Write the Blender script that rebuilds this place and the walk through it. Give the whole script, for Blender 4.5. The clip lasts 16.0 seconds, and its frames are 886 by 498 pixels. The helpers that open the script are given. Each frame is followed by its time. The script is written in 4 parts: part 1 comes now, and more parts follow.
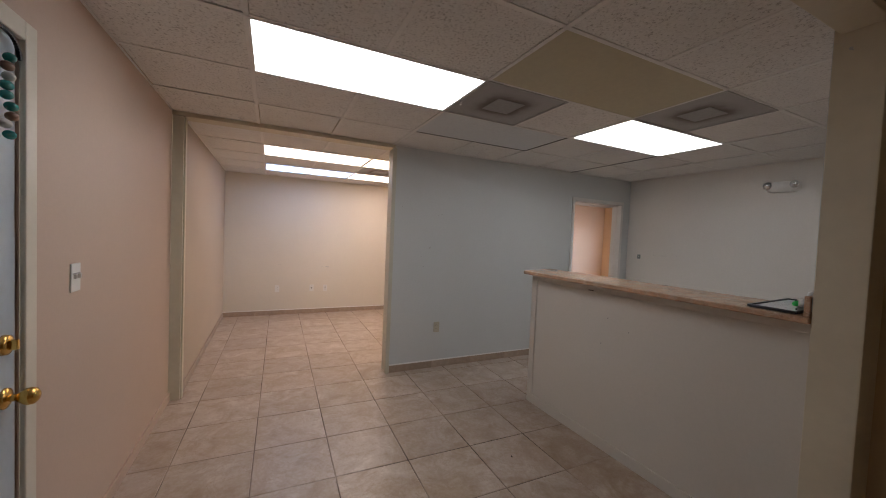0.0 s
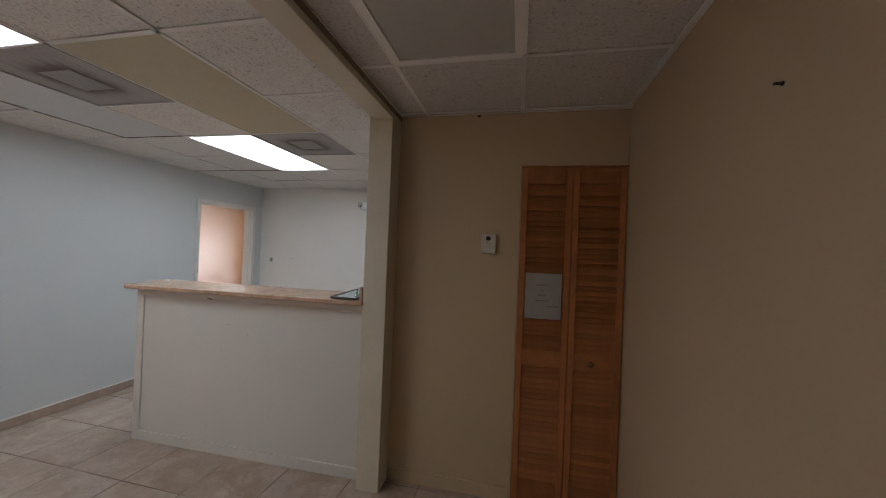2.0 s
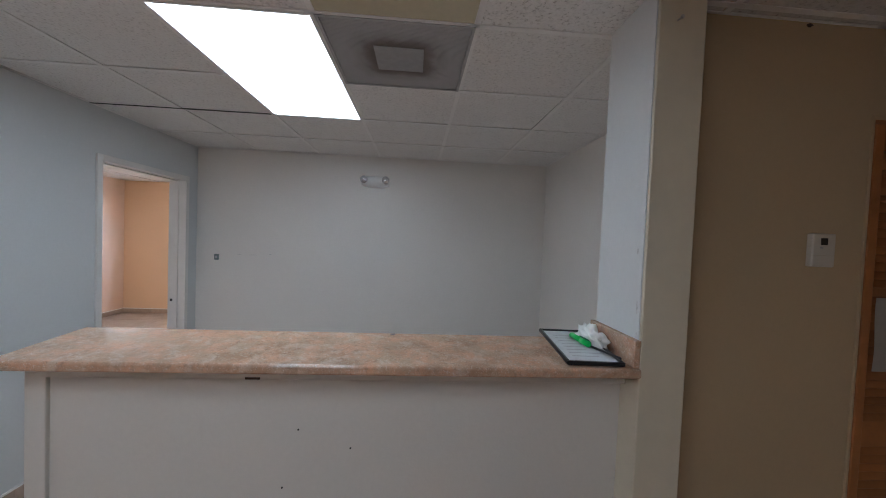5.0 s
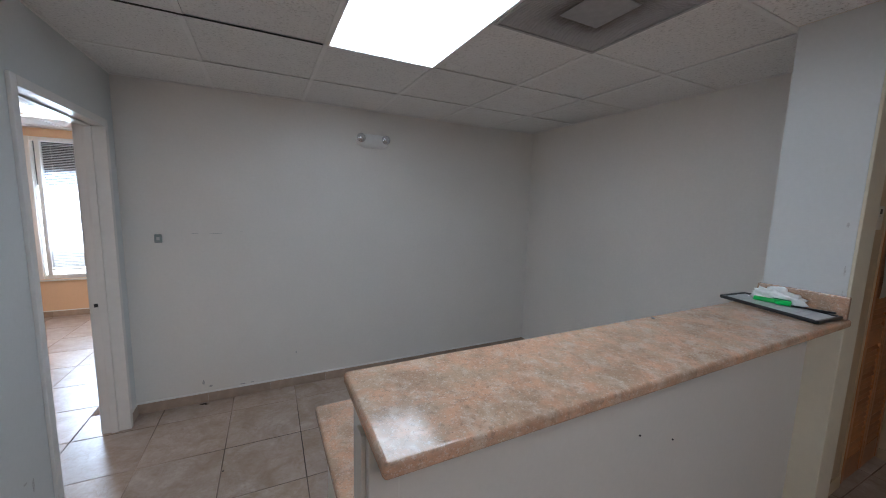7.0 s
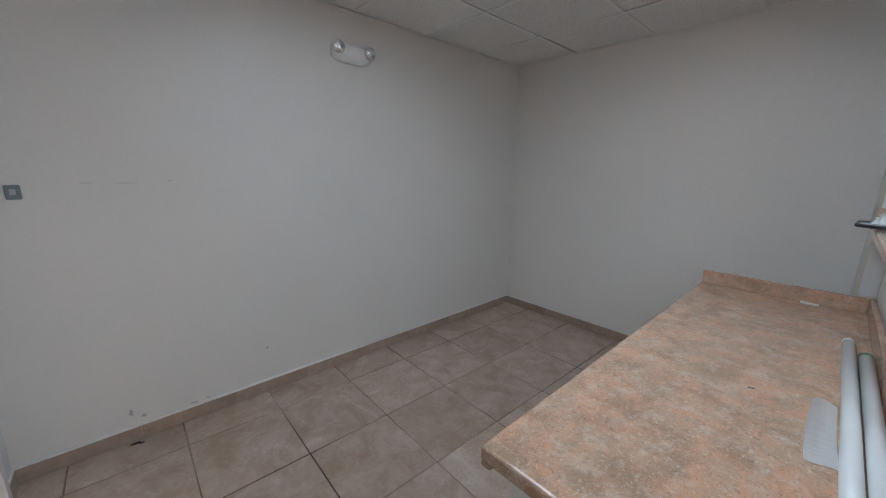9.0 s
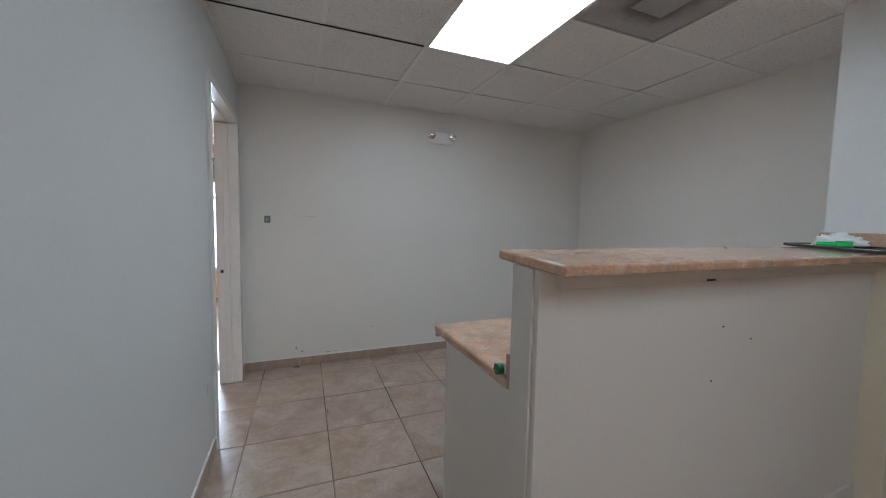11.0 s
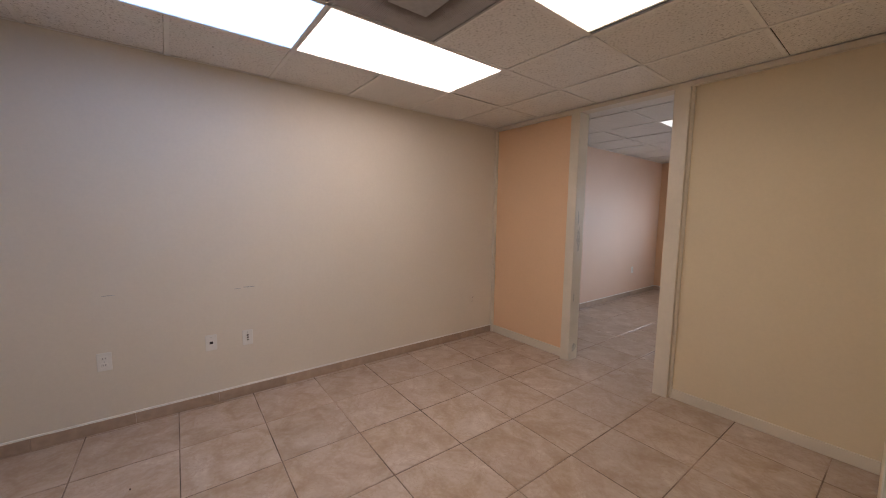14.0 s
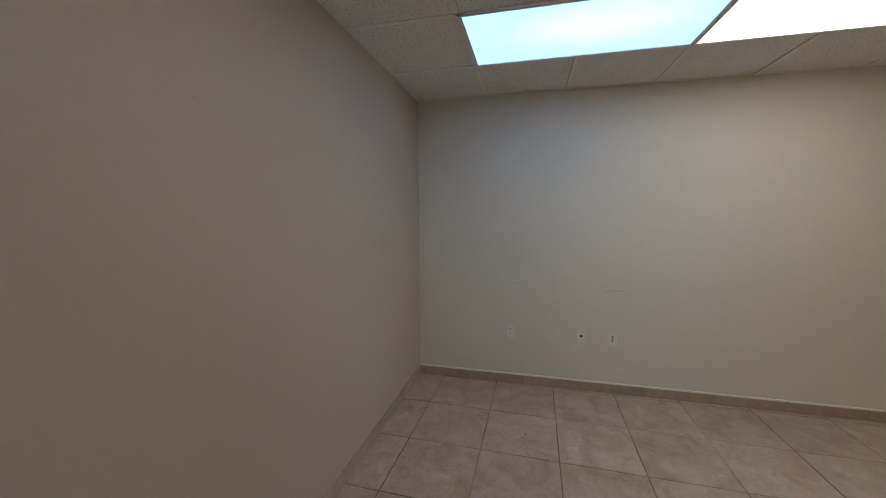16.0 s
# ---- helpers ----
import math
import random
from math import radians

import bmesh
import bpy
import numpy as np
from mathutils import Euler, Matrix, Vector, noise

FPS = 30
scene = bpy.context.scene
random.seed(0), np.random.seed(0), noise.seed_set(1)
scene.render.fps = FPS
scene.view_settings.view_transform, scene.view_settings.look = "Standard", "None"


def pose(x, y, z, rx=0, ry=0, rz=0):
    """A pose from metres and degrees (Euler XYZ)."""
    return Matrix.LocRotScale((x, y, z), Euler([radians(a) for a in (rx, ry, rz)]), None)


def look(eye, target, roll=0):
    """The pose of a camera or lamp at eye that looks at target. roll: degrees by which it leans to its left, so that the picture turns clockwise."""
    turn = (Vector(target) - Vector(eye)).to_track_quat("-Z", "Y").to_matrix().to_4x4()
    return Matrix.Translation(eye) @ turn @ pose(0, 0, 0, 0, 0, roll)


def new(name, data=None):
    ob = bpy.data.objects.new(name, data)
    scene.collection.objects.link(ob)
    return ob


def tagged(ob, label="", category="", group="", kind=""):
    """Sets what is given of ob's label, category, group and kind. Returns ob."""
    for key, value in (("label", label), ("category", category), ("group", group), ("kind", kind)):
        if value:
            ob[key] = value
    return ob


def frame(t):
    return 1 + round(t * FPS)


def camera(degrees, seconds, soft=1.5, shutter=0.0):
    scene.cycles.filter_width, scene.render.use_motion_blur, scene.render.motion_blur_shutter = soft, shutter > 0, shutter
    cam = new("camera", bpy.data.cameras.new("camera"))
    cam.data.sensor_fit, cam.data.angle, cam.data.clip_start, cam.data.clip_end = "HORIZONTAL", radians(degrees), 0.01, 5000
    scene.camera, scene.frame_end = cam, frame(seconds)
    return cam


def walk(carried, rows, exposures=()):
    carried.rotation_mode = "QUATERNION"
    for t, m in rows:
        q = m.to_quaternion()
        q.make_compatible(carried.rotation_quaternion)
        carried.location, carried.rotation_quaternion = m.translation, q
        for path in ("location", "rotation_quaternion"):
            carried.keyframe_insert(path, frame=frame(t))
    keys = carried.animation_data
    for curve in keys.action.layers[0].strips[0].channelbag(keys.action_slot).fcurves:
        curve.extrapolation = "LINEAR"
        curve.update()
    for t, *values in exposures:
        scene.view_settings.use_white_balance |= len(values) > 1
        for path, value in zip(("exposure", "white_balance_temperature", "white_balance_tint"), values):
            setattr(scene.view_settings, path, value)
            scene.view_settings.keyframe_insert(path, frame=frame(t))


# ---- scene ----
cam = camera(102.0, 16.0, soft=1.0)
PATH = [
    (0, (3.629, 0.745, 1.482), (1.828, 1.611, 1.409), 2.5),
    (0.5, (3.846, 0.783, 1.507), (2.508, 2.269, 1.482), 2.8),
    (1, (3.956, 0.782, 1.539), (3.038, 2.559, 1.536), 2.6),
    (1.5, (3.971, 0.749, 1.555), (3.376, 2.658, 1.561), 2.5),
    (2, (3.91, 0.681, 1.545), (3.496, 2.638, 1.556), 2.3),
    (2.5, (3.785, 0.672, 1.535), (3.471, 2.648, 1.534), 2.2),
    (3, (3.609, 0.852, 1.532), (3.37, 2.837, 1.524), 2.2),
    (3.5, (3.292, 1.113, 1.523), (3.054, 3.099, 1.514), 2.2),
    (3.7, (3.132, 1.199, 1.52), (2.895, 3.185, 1.514), 2.2),
    (5.8, (1.71, 2.005, 1.629), (2.14, 3.955, 1.512), 2.0),
    (6, (1.571, 2.054, 1.623), (2.047, 3.992, 1.493), 1.8),
    (6.5, (1.164, 2.156, 1.621), (1.821, 4.036, 1.438), 1.7),
    (7, (0.878, 2.311, 1.614), (1.771, 4.083, 1.363), 1.6),
    (7.5, (0.656, 2.604, 1.598), (1.867, 4.156, 1.246), 1.3),
    (8, (0.602, 2.976, 1.582), (1.983, 4.34, 1.099), 1.0),
    (8.5, (0.543, 3.196, 1.521), (1.93, 4.544, 1.011), 0.8),
    (9, (0.502, 3.235, 1.428), (1.822, 4.673, 0.993), 0.9),
    (9.2, (0.498, 3.246, 1.382), (1.746, 4.769, 1.034), 1.0),
    (11.3, (0.409, 1.895, 1.296), (1.016, 3.796, 1.168), 1.2),
    (11.5, (0.332, 1.761, 1.323), (0.805, 3.701, 1.196), 1.4),
    (12, (0.131, 1.515, 1.361), (0.058, 3.509, 1.219), 1.4),
    (12.5, (-0.005, 1.416, 1.368), (-0.602, 3.318, 1.212), 1.5),
    (13, (-0.094, 1.369, 1.368), (-1.079, 3.101, 1.197), 1.5),
    (13.5, (-0.134, 1.309, 1.4), (-1.431, 2.818, 1.204), 1.3),
    (14, (-0.155, 1.204, 1.397), (-1.73, 2.421, 1.202), 0.9),
    (14.5, (-0.162, 1.091, 1.398), (-1.97, 1.922, 1.203), 0.8),
    (15, (-0.14, 0.993, 1.408), (-2.103, 1.321, 1.212), 0.4),
    (15.5, (-0.127, 0.976, 1.41), (-2.113, 0.839, 1.218), 0.2),
    (16, (-0.144, 1.001, 1.432), (-2.078, 0.533, 1.237), -0.1),
]
EXPOSURES = [(0, -0.46, 6820, 13), (0.5, -0.24, 6800, 13), (1, 0.13, 6230, 8), (1.5, 0.1, 6200, 8), (3, 0.18, 5950, 9), (3.7, 0.12, 5750, 9),
             (6, -0.08, 5820, 8), (7, -0.1, 5800, 8), (9, 0.18, 5800, 7), (11.5, 0.1, 5980, 6), (12.5, -0.43, 6330, 12), (13.5, -0.83, 6330, 13), (14.5, -1.02, 5960, 5), (16, -1.34, 5560, -6)]
walk(cam, [(t, look(eye, target, roll)) for t, eye, target, roll in PATH], EXPOSURES)

# ---- world, daylight and lamps ----
LAMP = 7.4          # radiance of a lit ceiling panel
world = bpy.data.worlds.new("world")
scene.world = world
world.use_nodes = True
wn = world.node_tree.nodes
sky = wn.new("ShaderNodeTexSky")
sky.sky_type, sky.sun_disc = "NISHITA", False
sky.sun_elevation, sky.sun_rotation = radians(48), radians(160)
world.node_tree.links.new(sky.outputs["Color"], wn["Background"].inputs["Color"])
wn["Background"].inputs["Strength"].default_value = 0.15
sun_data = bpy.data.lights.new("sun", "SUN")
sun_data.energy, sun_data.angle, sun_data.color = 3.0, radians(0.5), (1.0, 0.95, 0.88)
sun = new("sun", sun_data)
sun.matrix_world = look((0, -30, 40), (0, 4, 0))
win_data = bpy.data.lights.new("window_daylight", "AREA")
win_data.shape, win_data.size, win_data.size_y = "RECTANGLE", 0.84, 0.98
win_data.energy, win_data.color = 108.0, (0.70, 0.83, 1.0)
win_lamp = new("window_daylight", win_data)
win_lamp.matrix_world = look((-1.13, 8.69, 1.40), (-1.13, 5.0, 1.4))

# ---- materials ----


def mat(name, color, rough=0.6, metal=0.0, grain=40.0, amount=0.06, blotch=1.3, blotch_amount=0.05, bump=0.05, bump_scale=None, per_object=0.0, spec=0.5, tint=None):
    """A surface with variation at two scales and fine relief; per_object varies the shade from piece to piece."""
    m = bpy.data.materials.new(name)
    m.use_nodes = True
    n, l = m.node_tree.nodes, m.node_tree.links
    b = n["Principled BSDF"]
    b.inputs["Roughness"].default_value, b.inputs["Metallic"].default_value = rough, metal
    b.inputs["Specular IOR Level"].default_value = spec
    geo = n.new("ShaderNodeTexCoord")
    fine, coarse = n.new("ShaderNodeTexNoise"), n.new("ShaderNodeTexNoise")
    fine.inputs["Scale"].default_value, fine.inputs["Detail"].default_value = grain, 5
    coarse.inputs["Scale"].default_value, coarse.inputs["Detail"].default_value = blotch, 6
    l.new(geo.outputs["Object"], fine.inputs["Vector"])
    l.new(geo.outputs["Object"], coarse.inputs["Vector"])

    def ranged(src, a, lo=0.3, hi=0.7):
        r = n.new("ShaderNodeMapRange")
        r.inputs["From Min"].default_value, r.inputs["From Max"].default_value = lo, hi
        r.inputs["To Min"].default_value, r.inputs["To Max"].default_value = 1 - a, 1 + a
        l.new(src, r.inputs["Value"])
        return r.outputs["Result"]

    def times(p, q):
        k = n.new("ShaderNodeMath")
        k.operation = "MULTIPLY"
        l.new(p, k.inputs[0]), l.new(q, k.inputs[1])
        return k.outputs[0]

    f = times(ranged(fine.outputs["Fac"], amount), ranged(coarse.outputs["Fac"], blotch_amount))
    if per_object:
        info = n.new("ShaderNodeObjectInfo")
        f = times(f, ranged(info.outputs["Random"], per_object, 0, 1))
    mix = n.new("ShaderNodeMix")
    mix.data_type, mix.blend_type = "RGBA", "MULTIPLY"
    mix.inputs[0].default_value = 1.0
    if tint:
        two = n.new("ShaderNodeMix")
        two.data_type = "RGBA"
        two.inputs[6].default_value, two.inputs[7].default_value = (*color, 1), (*tint, 1)
        l.new(ranged(coarse.outputs["Fac"], 0.5, 0.35, 0.65), two.inputs[0])
        sub = n.new("ShaderNodeMath")
        sub.operation = "SUBTRACT"
        sub.inputs[1].default_value = 0.5
        l.new(two.inputs[0].links[0].from_socket, sub.inputs[0])
        l.new(sub.outputs[0], two.inputs[0])
        l.new(two.outputs[2], mix.inputs[6])
    else:
        mix.inputs[6].default_value = (*color, 1)
    comb = n.new("ShaderNodeCombineColor")
    for i in range(3):
        l.new(f, comb.inputs[i])
    l.new(comb.outputs[0], mix.inputs[7])
    l.new(mix.outputs[2], b.inputs["Base Color"])
    if bump:
        bp = n.new("ShaderNodeBump")
        bp.inputs["Strength"].default_value, bp.inputs["Distance"].default_value = bump, 0.004
        rel = fine
        if bump_scale:
            rel = n.new("ShaderNodeTexNoise")
            rel.inputs["Scale"].default_value, rel.inputs["Detail"].default_value = bump_scale, 4
            l.new(geo.outputs["Object"], rel.inputs["Vector"])
        l.new(rel.outputs["Fac"], bp.inputs["Height"])
        l.new(bp.outputs[0], b.inputs["Normal"])
    return m


def glow(name, color, strength):
    m = bpy.data.materials.new(name)
    m.use_nodes = True
    b = m.node_tree.nodes["Principled BSDF"]
    b.inputs["Base Color"].default_value = (0.85, 0.85, 0.85, 1)
    b.inputs["Roughness"].default_value = 0.35
    b.inputs["Emission Color"].default_value = (*color, 1)
    b.inputs["Emission Strength"].default_value = strength
    return m


def paint(name, color, rough=0.55):
    return mat(name, color, rough, grain=55, amount=0.015, blotch=0.9, blotch_amount=0.035, bump=0.10, bump_scale=140)


M_GREY = paint("pale_grey_wall_paint", (0.645, 0.66, 0.655), 0.42)
M_GREIGE = paint("warm_grey_wall_paint", (0.80, 0.768, 0.722), 0.42)
M_PEACH_WALL = paint("peach_wall_paint", (0.595, 0.445, 0.355))
M_BEIGE = paint("beige_wall_paint", (0.535, 0.412, 0.258))
M_BROWN = paint("tan_wall_paint", (0.475, 0.357, 0.222))
M_OFFWHITE = paint("off_white_wall_paint", (0.73, 0.68, 0.595))
M_PINK = paint("pink_beige_wall_paint", (0.50, 0.41, 0.325))
M_MAUVE = paint("pale_pink_wall_paint", (0.73, 0.55, 0.44))
M_ORANGE = paint("orange_peach_wall_paint", (0.785, 0.54, 0.34))
M_CREAM = paint("cream_wall_paint", (0.73, 0.625, 0.45))
M_CREAM_TRIM = mat("cream_gloss_trim_paint", (0.71, 0.65, 0.55), 0.35, grain=25, amount=0.02, blotch=3, blotch_amount=0.05, bump=0.06)
M_PIER = mat("cream_pier_paint", (0.66, 0.60, 0.47), 0.4, grain=25, amount=0.02, blotch=3, blotch_amount=0.05, bump=0.06)
M_WHITE_TRIM = mat("white_gloss_trim_paint", (0.78, 0.76, 0.73), 0.35, grain=25, amount=0.02, blotch=3, blotch_amount=0.05, bump=0.06)
M_PANEL = paint("cream_white_panel_paint", (0.66, 0.63, 0.58), 0.5)
M_LINING = mat("grey_cream_lining_paint", (0.63, 0.605, 0.505), 0.4, grain=25, amount=0.02, blotch=3, blotch_amount=0.06, bump=0.06)
M_EXT = mat("stucco", (0.6, 0.57, 0.52), 0.9, grain=60, amount=0.1, bump=0.3)
M_GROUT = mat("brown_grey_grout", (0.105, 0.075, 0.06), 0.9, grain=90, amount=0.25, blotch=1.6, blotch_amount=0.2, bump=0.2, tint=(0.40, 0.31, 0.25))


def mottled(name, stops, rough, scale, detail_scale, detail, warp, bump=0.03, shade=0.0, streak=(1, 1, 1), rough_var=0.08, octaves=3.0, vein=None):
    """Cloudy stone-like colours from (position, colour) stops, with a finer layer over them; each object gets its own part of the pattern."""
    m = bpy.data.materials.new(name)
    m.use_nodes = True
    n, l = m.node_tree.nodes, m.node_tree.links
    b = n["Principled BSDF"]
    co, info = n.new("ShaderNodeTexCoord"), n.new("ShaderNodeObjectInfo")
    off = n.new("ShaderNodeVectorMath")
    off.operation = "MULTIPLY_ADD"
    off.inputs[1].default_value = streak
    sc = n.new("ShaderNodeMath")
    sc.operation = "MULTIPLY"
    sc.inputs[1].default_value = 61.7
    l.new(info.outputs["Random"], sc.inputs[0])
    l.new(co.outputs["Object"], off.inputs[0])
    l.new(sc.outputs[0], off.inputs[2])
    big, fine = n.new("ShaderNodeTexNoise"), n.new("ShaderNodeTexNoise")
    big.inputs["Scale"].default_value, big.inputs["Detail"].default_value, big.inputs["Distortion"].default_value = scale, octaves, warp
    big.inputs["Roughness"].default_value = 0.55
    fine.inputs["Scale"].default_value, fine.inputs["Detail"].default_value = detail_scale, 4
    l.new(off.outputs[0], big.inputs["Vector"])
    l.new(off.outputs[0], fine.inputs["Vector"])
    mixv = n.new("ShaderNodeMix")
    mixv.data_type = "FLOAT"
    mixv.inputs[0].default_value = detail
    l.new(big.outputs["Fac"], mixv.inputs[2])
    l.new(fine.outputs["Fac"], mixv.inputs[3])
    ramp = n.new("ShaderNodeValToRGB")
    el = ramp.color_ramp.elements
    el[0].position, el[0].color = stops[0][0], (*stops[0][1], 1)
    el[1].position, el[1].color = stops[-1][0], (*stops[-1][1], 1)
    for p, c in stops[1:-1]:
        e = el.new(p)
        e.color = (*c, 1)
    l.new(mixv.outputs[0], ramp.inputs[0])
    out = ramp.outputs[0]
    if shade:
        mr = n.new("ShaderNodeMapRange")
        mr.inputs["To Min"].default_value, mr.inputs["To Max"].default_value = 1 - shade, 1 + shade
        l.new(info.outputs["Random"], mr.inputs["Value"])
        vm = n.new("ShaderNodeVectorMath")
        vm.operation = "SCALE"
        l.new(out, vm.inputs[0])
        l.new(mr.outputs["Result"], vm.inputs["Scale"])
        out = vm.outputs[0]
    if vein:
        # thin wandering veins and worn brown patches
        for vs, vw, va in ((6.5, 0.012, 0.45), (2.3, 0.05, 0.35)):
            vz, ab, fade, mx = n.new("ShaderNodeTexNoise"), n.new("ShaderNodeMath"), n.new("ShaderNodeMapRange"), n.new("ShaderNodeMix")
            vz.inputs["Scale"].default_value, vz.inputs["Detail"].default_value, vz.inputs["Roughness"].default_value, vz.inputs["Distortion"].default_value = vs, 7, 0.62, 0.7
            ab.operation = "SUBTRACT"
            ab.inputs[1].default_value = 0.5
            ab2 = n.new("ShaderNodeMath")
            ab2.operation = "ABSOLUTE"
            fade.inputs["From Max"].default_value, fade.inputs["To Min"].default_value, fade.inputs["To Max"].default_value = vw, va, 0.0
            mx.data_type = "RGBA"
            mx.inputs[7].default_value = (*vein, 1)
            l.new(off.outputs[0], vz.inputs["Vector"])
            l.new(vz.outputs["Fac"], ab.inputs[0])
            l.new(ab.outputs[0], ab2.inputs[0])
            l.new(ab2.outputs[0], fade.inputs["Value"])
            l.new(fade.outputs["Result"], mx.inputs[0])
            l.new(out, mx.inputs[6])
            out = mx.outputs[2]
    l.new(out, b.inputs["Base Color"])
    rr = n.new("ShaderNodeMapRange")
    rr.inputs["To Min"].default_value, rr.inputs["To Max"].default_value = max(rough - rough_var, 0.05), rough + rough_var
    l.new(big.outputs["Fac"], rr.inputs["Value"])
    l.new(rr.outputs["Result"], b.inputs["Roughness"])
    if bump:
        bp = n.new("ShaderNodeBump")
        bp.inputs["Strength"].default_value, bp.inputs["Distance"].default_value = bump, 0.003
        l.new(fine.outputs["Fac"], bp.inputs["Height"])
        l.new(bp.outputs[0], b.inputs["Normal"])
    return m


M_TILE = mottled("beige_ceramic_tile", ((0.31, (0.355, 0.252, 0.170)), (0.42, (0.42, 0.32, 0.238)), (0.50, (0.468, 0.37, 0.30)), (0.59, (0.51, 0.415, 0.35)), (0.68, (0.59, 0.505, 0.438))), 0.33, 5.0, 45, 0.25, 0.9, 0.05, 0.07, rough_var=0.03, octaves=6.0, vein=(0.35, 0.235, 0.16))
M_LAMINATE = bpy.data.materials.new("mottled_tan_stone_laminate")
M_LAMINATE.use_nodes = True
ln, ll = M_LAMINATE.node_tree.nodes, M_LAMINATE.node_tree.links
lco = ln.new("ShaderNodeTexCoord")


def speckle(below, scale, detail, lo, hi, color, strength, warp=0.3):
    """Lays soft patches of a colour over the colour below, where a noise runs from lo to hi."""
    nz, mr, mx = ln.new("ShaderNodeTexNoise"), ln.new("ShaderNodeMapRange"), ln.new("ShaderNodeMix")
    nz.inputs["Scale"].default_value, nz.inputs["Detail"].default_value, nz.inputs["Distortion"].default_value = scale, detail, warp
    nz.inputs["Roughness"].default_value = 0.62
    shift = ln.new("ShaderNodeVectorMath")
    shift.operation = "ADD"
    shift.inputs[1].default_value = (scale * 0.37, scale * 0.11, lo * 7)
    mr.inputs["From Min"].default_value, mr.inputs["From Max"].default_value, mr.inputs["To Max"].default_value = lo, hi, strength
    mx.data_type = "RGBA"
    mx.inputs[7].default_value = (*color, 1)
    ll.new(lco.outputs["Object"], shift.inputs[0])
    ll.new(shift.outputs[0], nz.inputs["Vector"])
    ll.new(nz.outputs["Fac"], mr.inputs["Value"])
    ll.new(mr.outputs["Result"], mx.inputs[0])
    if below is None:
        mx.inputs[6].default_value = (0.50, 0.345, 0.235, 1)
    else:
        ll.new(below, mx.inputs[6])
    return mx.outputs[2]


lay_up = speckle(None, 14, 6, 0.42, 0.58, (0.63, 0.36, 0.23), 0.95)
lay_up = speckle(lay_up, 9, 5, 0.47, 0.62, (0.37, 0.235, 0.155), 0.7)
lay_up = speckle(lay_up, 19, 9, 0.50, 0.64, (0.64, 0.51, 0.40), 0.5)
lay_up = speckle(lay_up, 75, 5, 0.55, 0.67, (0.30, 0.205, 0.145), 0.6)
lay_up = speckle(lay_up, 120, 4, 0.57, 0.66, (0.74, 0.65, 0.55), 0.45)
lay_up = speckle(lay_up, 210, 3, 0.59, 0.66, (0.78, 0.70, 0.61), 0.35)
lay_up = speckle(lay_up, 260, 3, 0.60, 0.68, (0.20, 0.145, 0.11), 0.6)
ll.new(lay_up, ln["Principled BSDF"].inputs["Base Color"])
ln["Principled BSDF"].inputs["Roughness"].default_value = 0.13
M_CEIL = mottled("fissured_mineral_ceiling_tile", ((0.34, (0.48, 0.46, 0.44)), (0.42, (0.745, 0.735, 0.715)), (0.5, (0.81, 0.80, 0.78)), (0.66, (0.855, 0.845, 0.825))), 0.95, 82, 9, 0.12, 0.4, 0.35, streak=(1, 1, 1), rough_var=0.02, octaves=4.0)
M_CEIL_FINE = mottled("fine_mineral_ceiling_tile", ((0.34, (0.60, 0.585, 0.565)), (0.42, (0.765, 0.755, 0.735)), (0.5, (0.81, 0.80, 0.78)), (0.66, (0.845, 0.835, 0.815))), 0.95, 95, 9, 0.12, 0.4, 0.22, rough_var=0.02, octaves=4.0)
# darker copy of M_CEIL: the entry bay's shade is put into the tile colour
M_CEIL_SHADED = mottled("shaded_mineral_ceiling_tile", ((0.32, (0.34, 0.325, 0.30)), (0.40, (0.58, 0.565, 0.54)), (0.5, (0.635, 0.62, 0.595)), (0.66, (0.68, 0.665, 0.64))), 0.95, 62, 9, 0.12, 0.5, 0.3, streak=(1, 1.25, 1), rough_var=0.02, octaves=4.0)
M_BASE = mat("beige_ceramic_baseboard", (0.41, 0.31, 0.24), 0.35, grain=30, amount=0.08, blotch=3, blotch_amount=0.14, bump=0.05, per_object=0.08)
M_CAULK = mat("white_caulk", (0.84, 0.82, 0.79), 0.6, bump=0.2)
M_TBAR = mat("white_metal_ceiling_grid", (0.84, 0.83, 0.81), 0.5, grain=30, amount=0.03, bump=0.0)
M_BRIGHT = mat("bright_white_metal", (0.88, 0.87, 0.85), 0.4, bump=0.0, amount=0.02)
M_GAP_SHADE = mat("gap_shade_black", (0.03, 0.03, 0.03), 0.9)
M_YELLOWED = mat("yellowed_plastic_panel", (0.565, 0.515, 0.355), 0.5, grain=30, amount=0.03, blotch=1.5, blotch_amount=0.06, bump=0.05)
M_BLUEPANEL = mat("smooth_blue_grey_panel", (0.70, 0.735, 0.755), 0.5, grain=30, amount=0.03, blotch=1.5, blotch_amount=0.05, bump=0.05)
M_OFFLENS = mat("unlit_acrylic_diffuser", (0.53, 0.535, 0.51), 0.3, grain=160, amount=0.05, bump=0.2)
M_PINE = mat("orange_varnished_pine", (0.37, 0.142, 0.048), 0.35, grain=14, amount=0.14, blotch=3, blotch_amount=0.15, bump=0.05, per_object=0.16)
M_WHITE_PLASTIC = mat("white_plastic", (0.78, 0.77, 0.74), 0.35, bump=0.0, amount=0.02)
M_IVORY = mat("ivory_plastic", (0.52, 0.475, 0.37), 0.4, bump=0.0, amount=0.03)
M_AGED_PLASTIC = mat("aged_white_plastic", (0.62, 0.585, 0.51), 0.4, bump=0.0, amount=0.03)
M_NOTICE = mat("dull_white_paper", (0.70, 0.665, 0.61), 0.85, bump=0.05, amount=0.03)
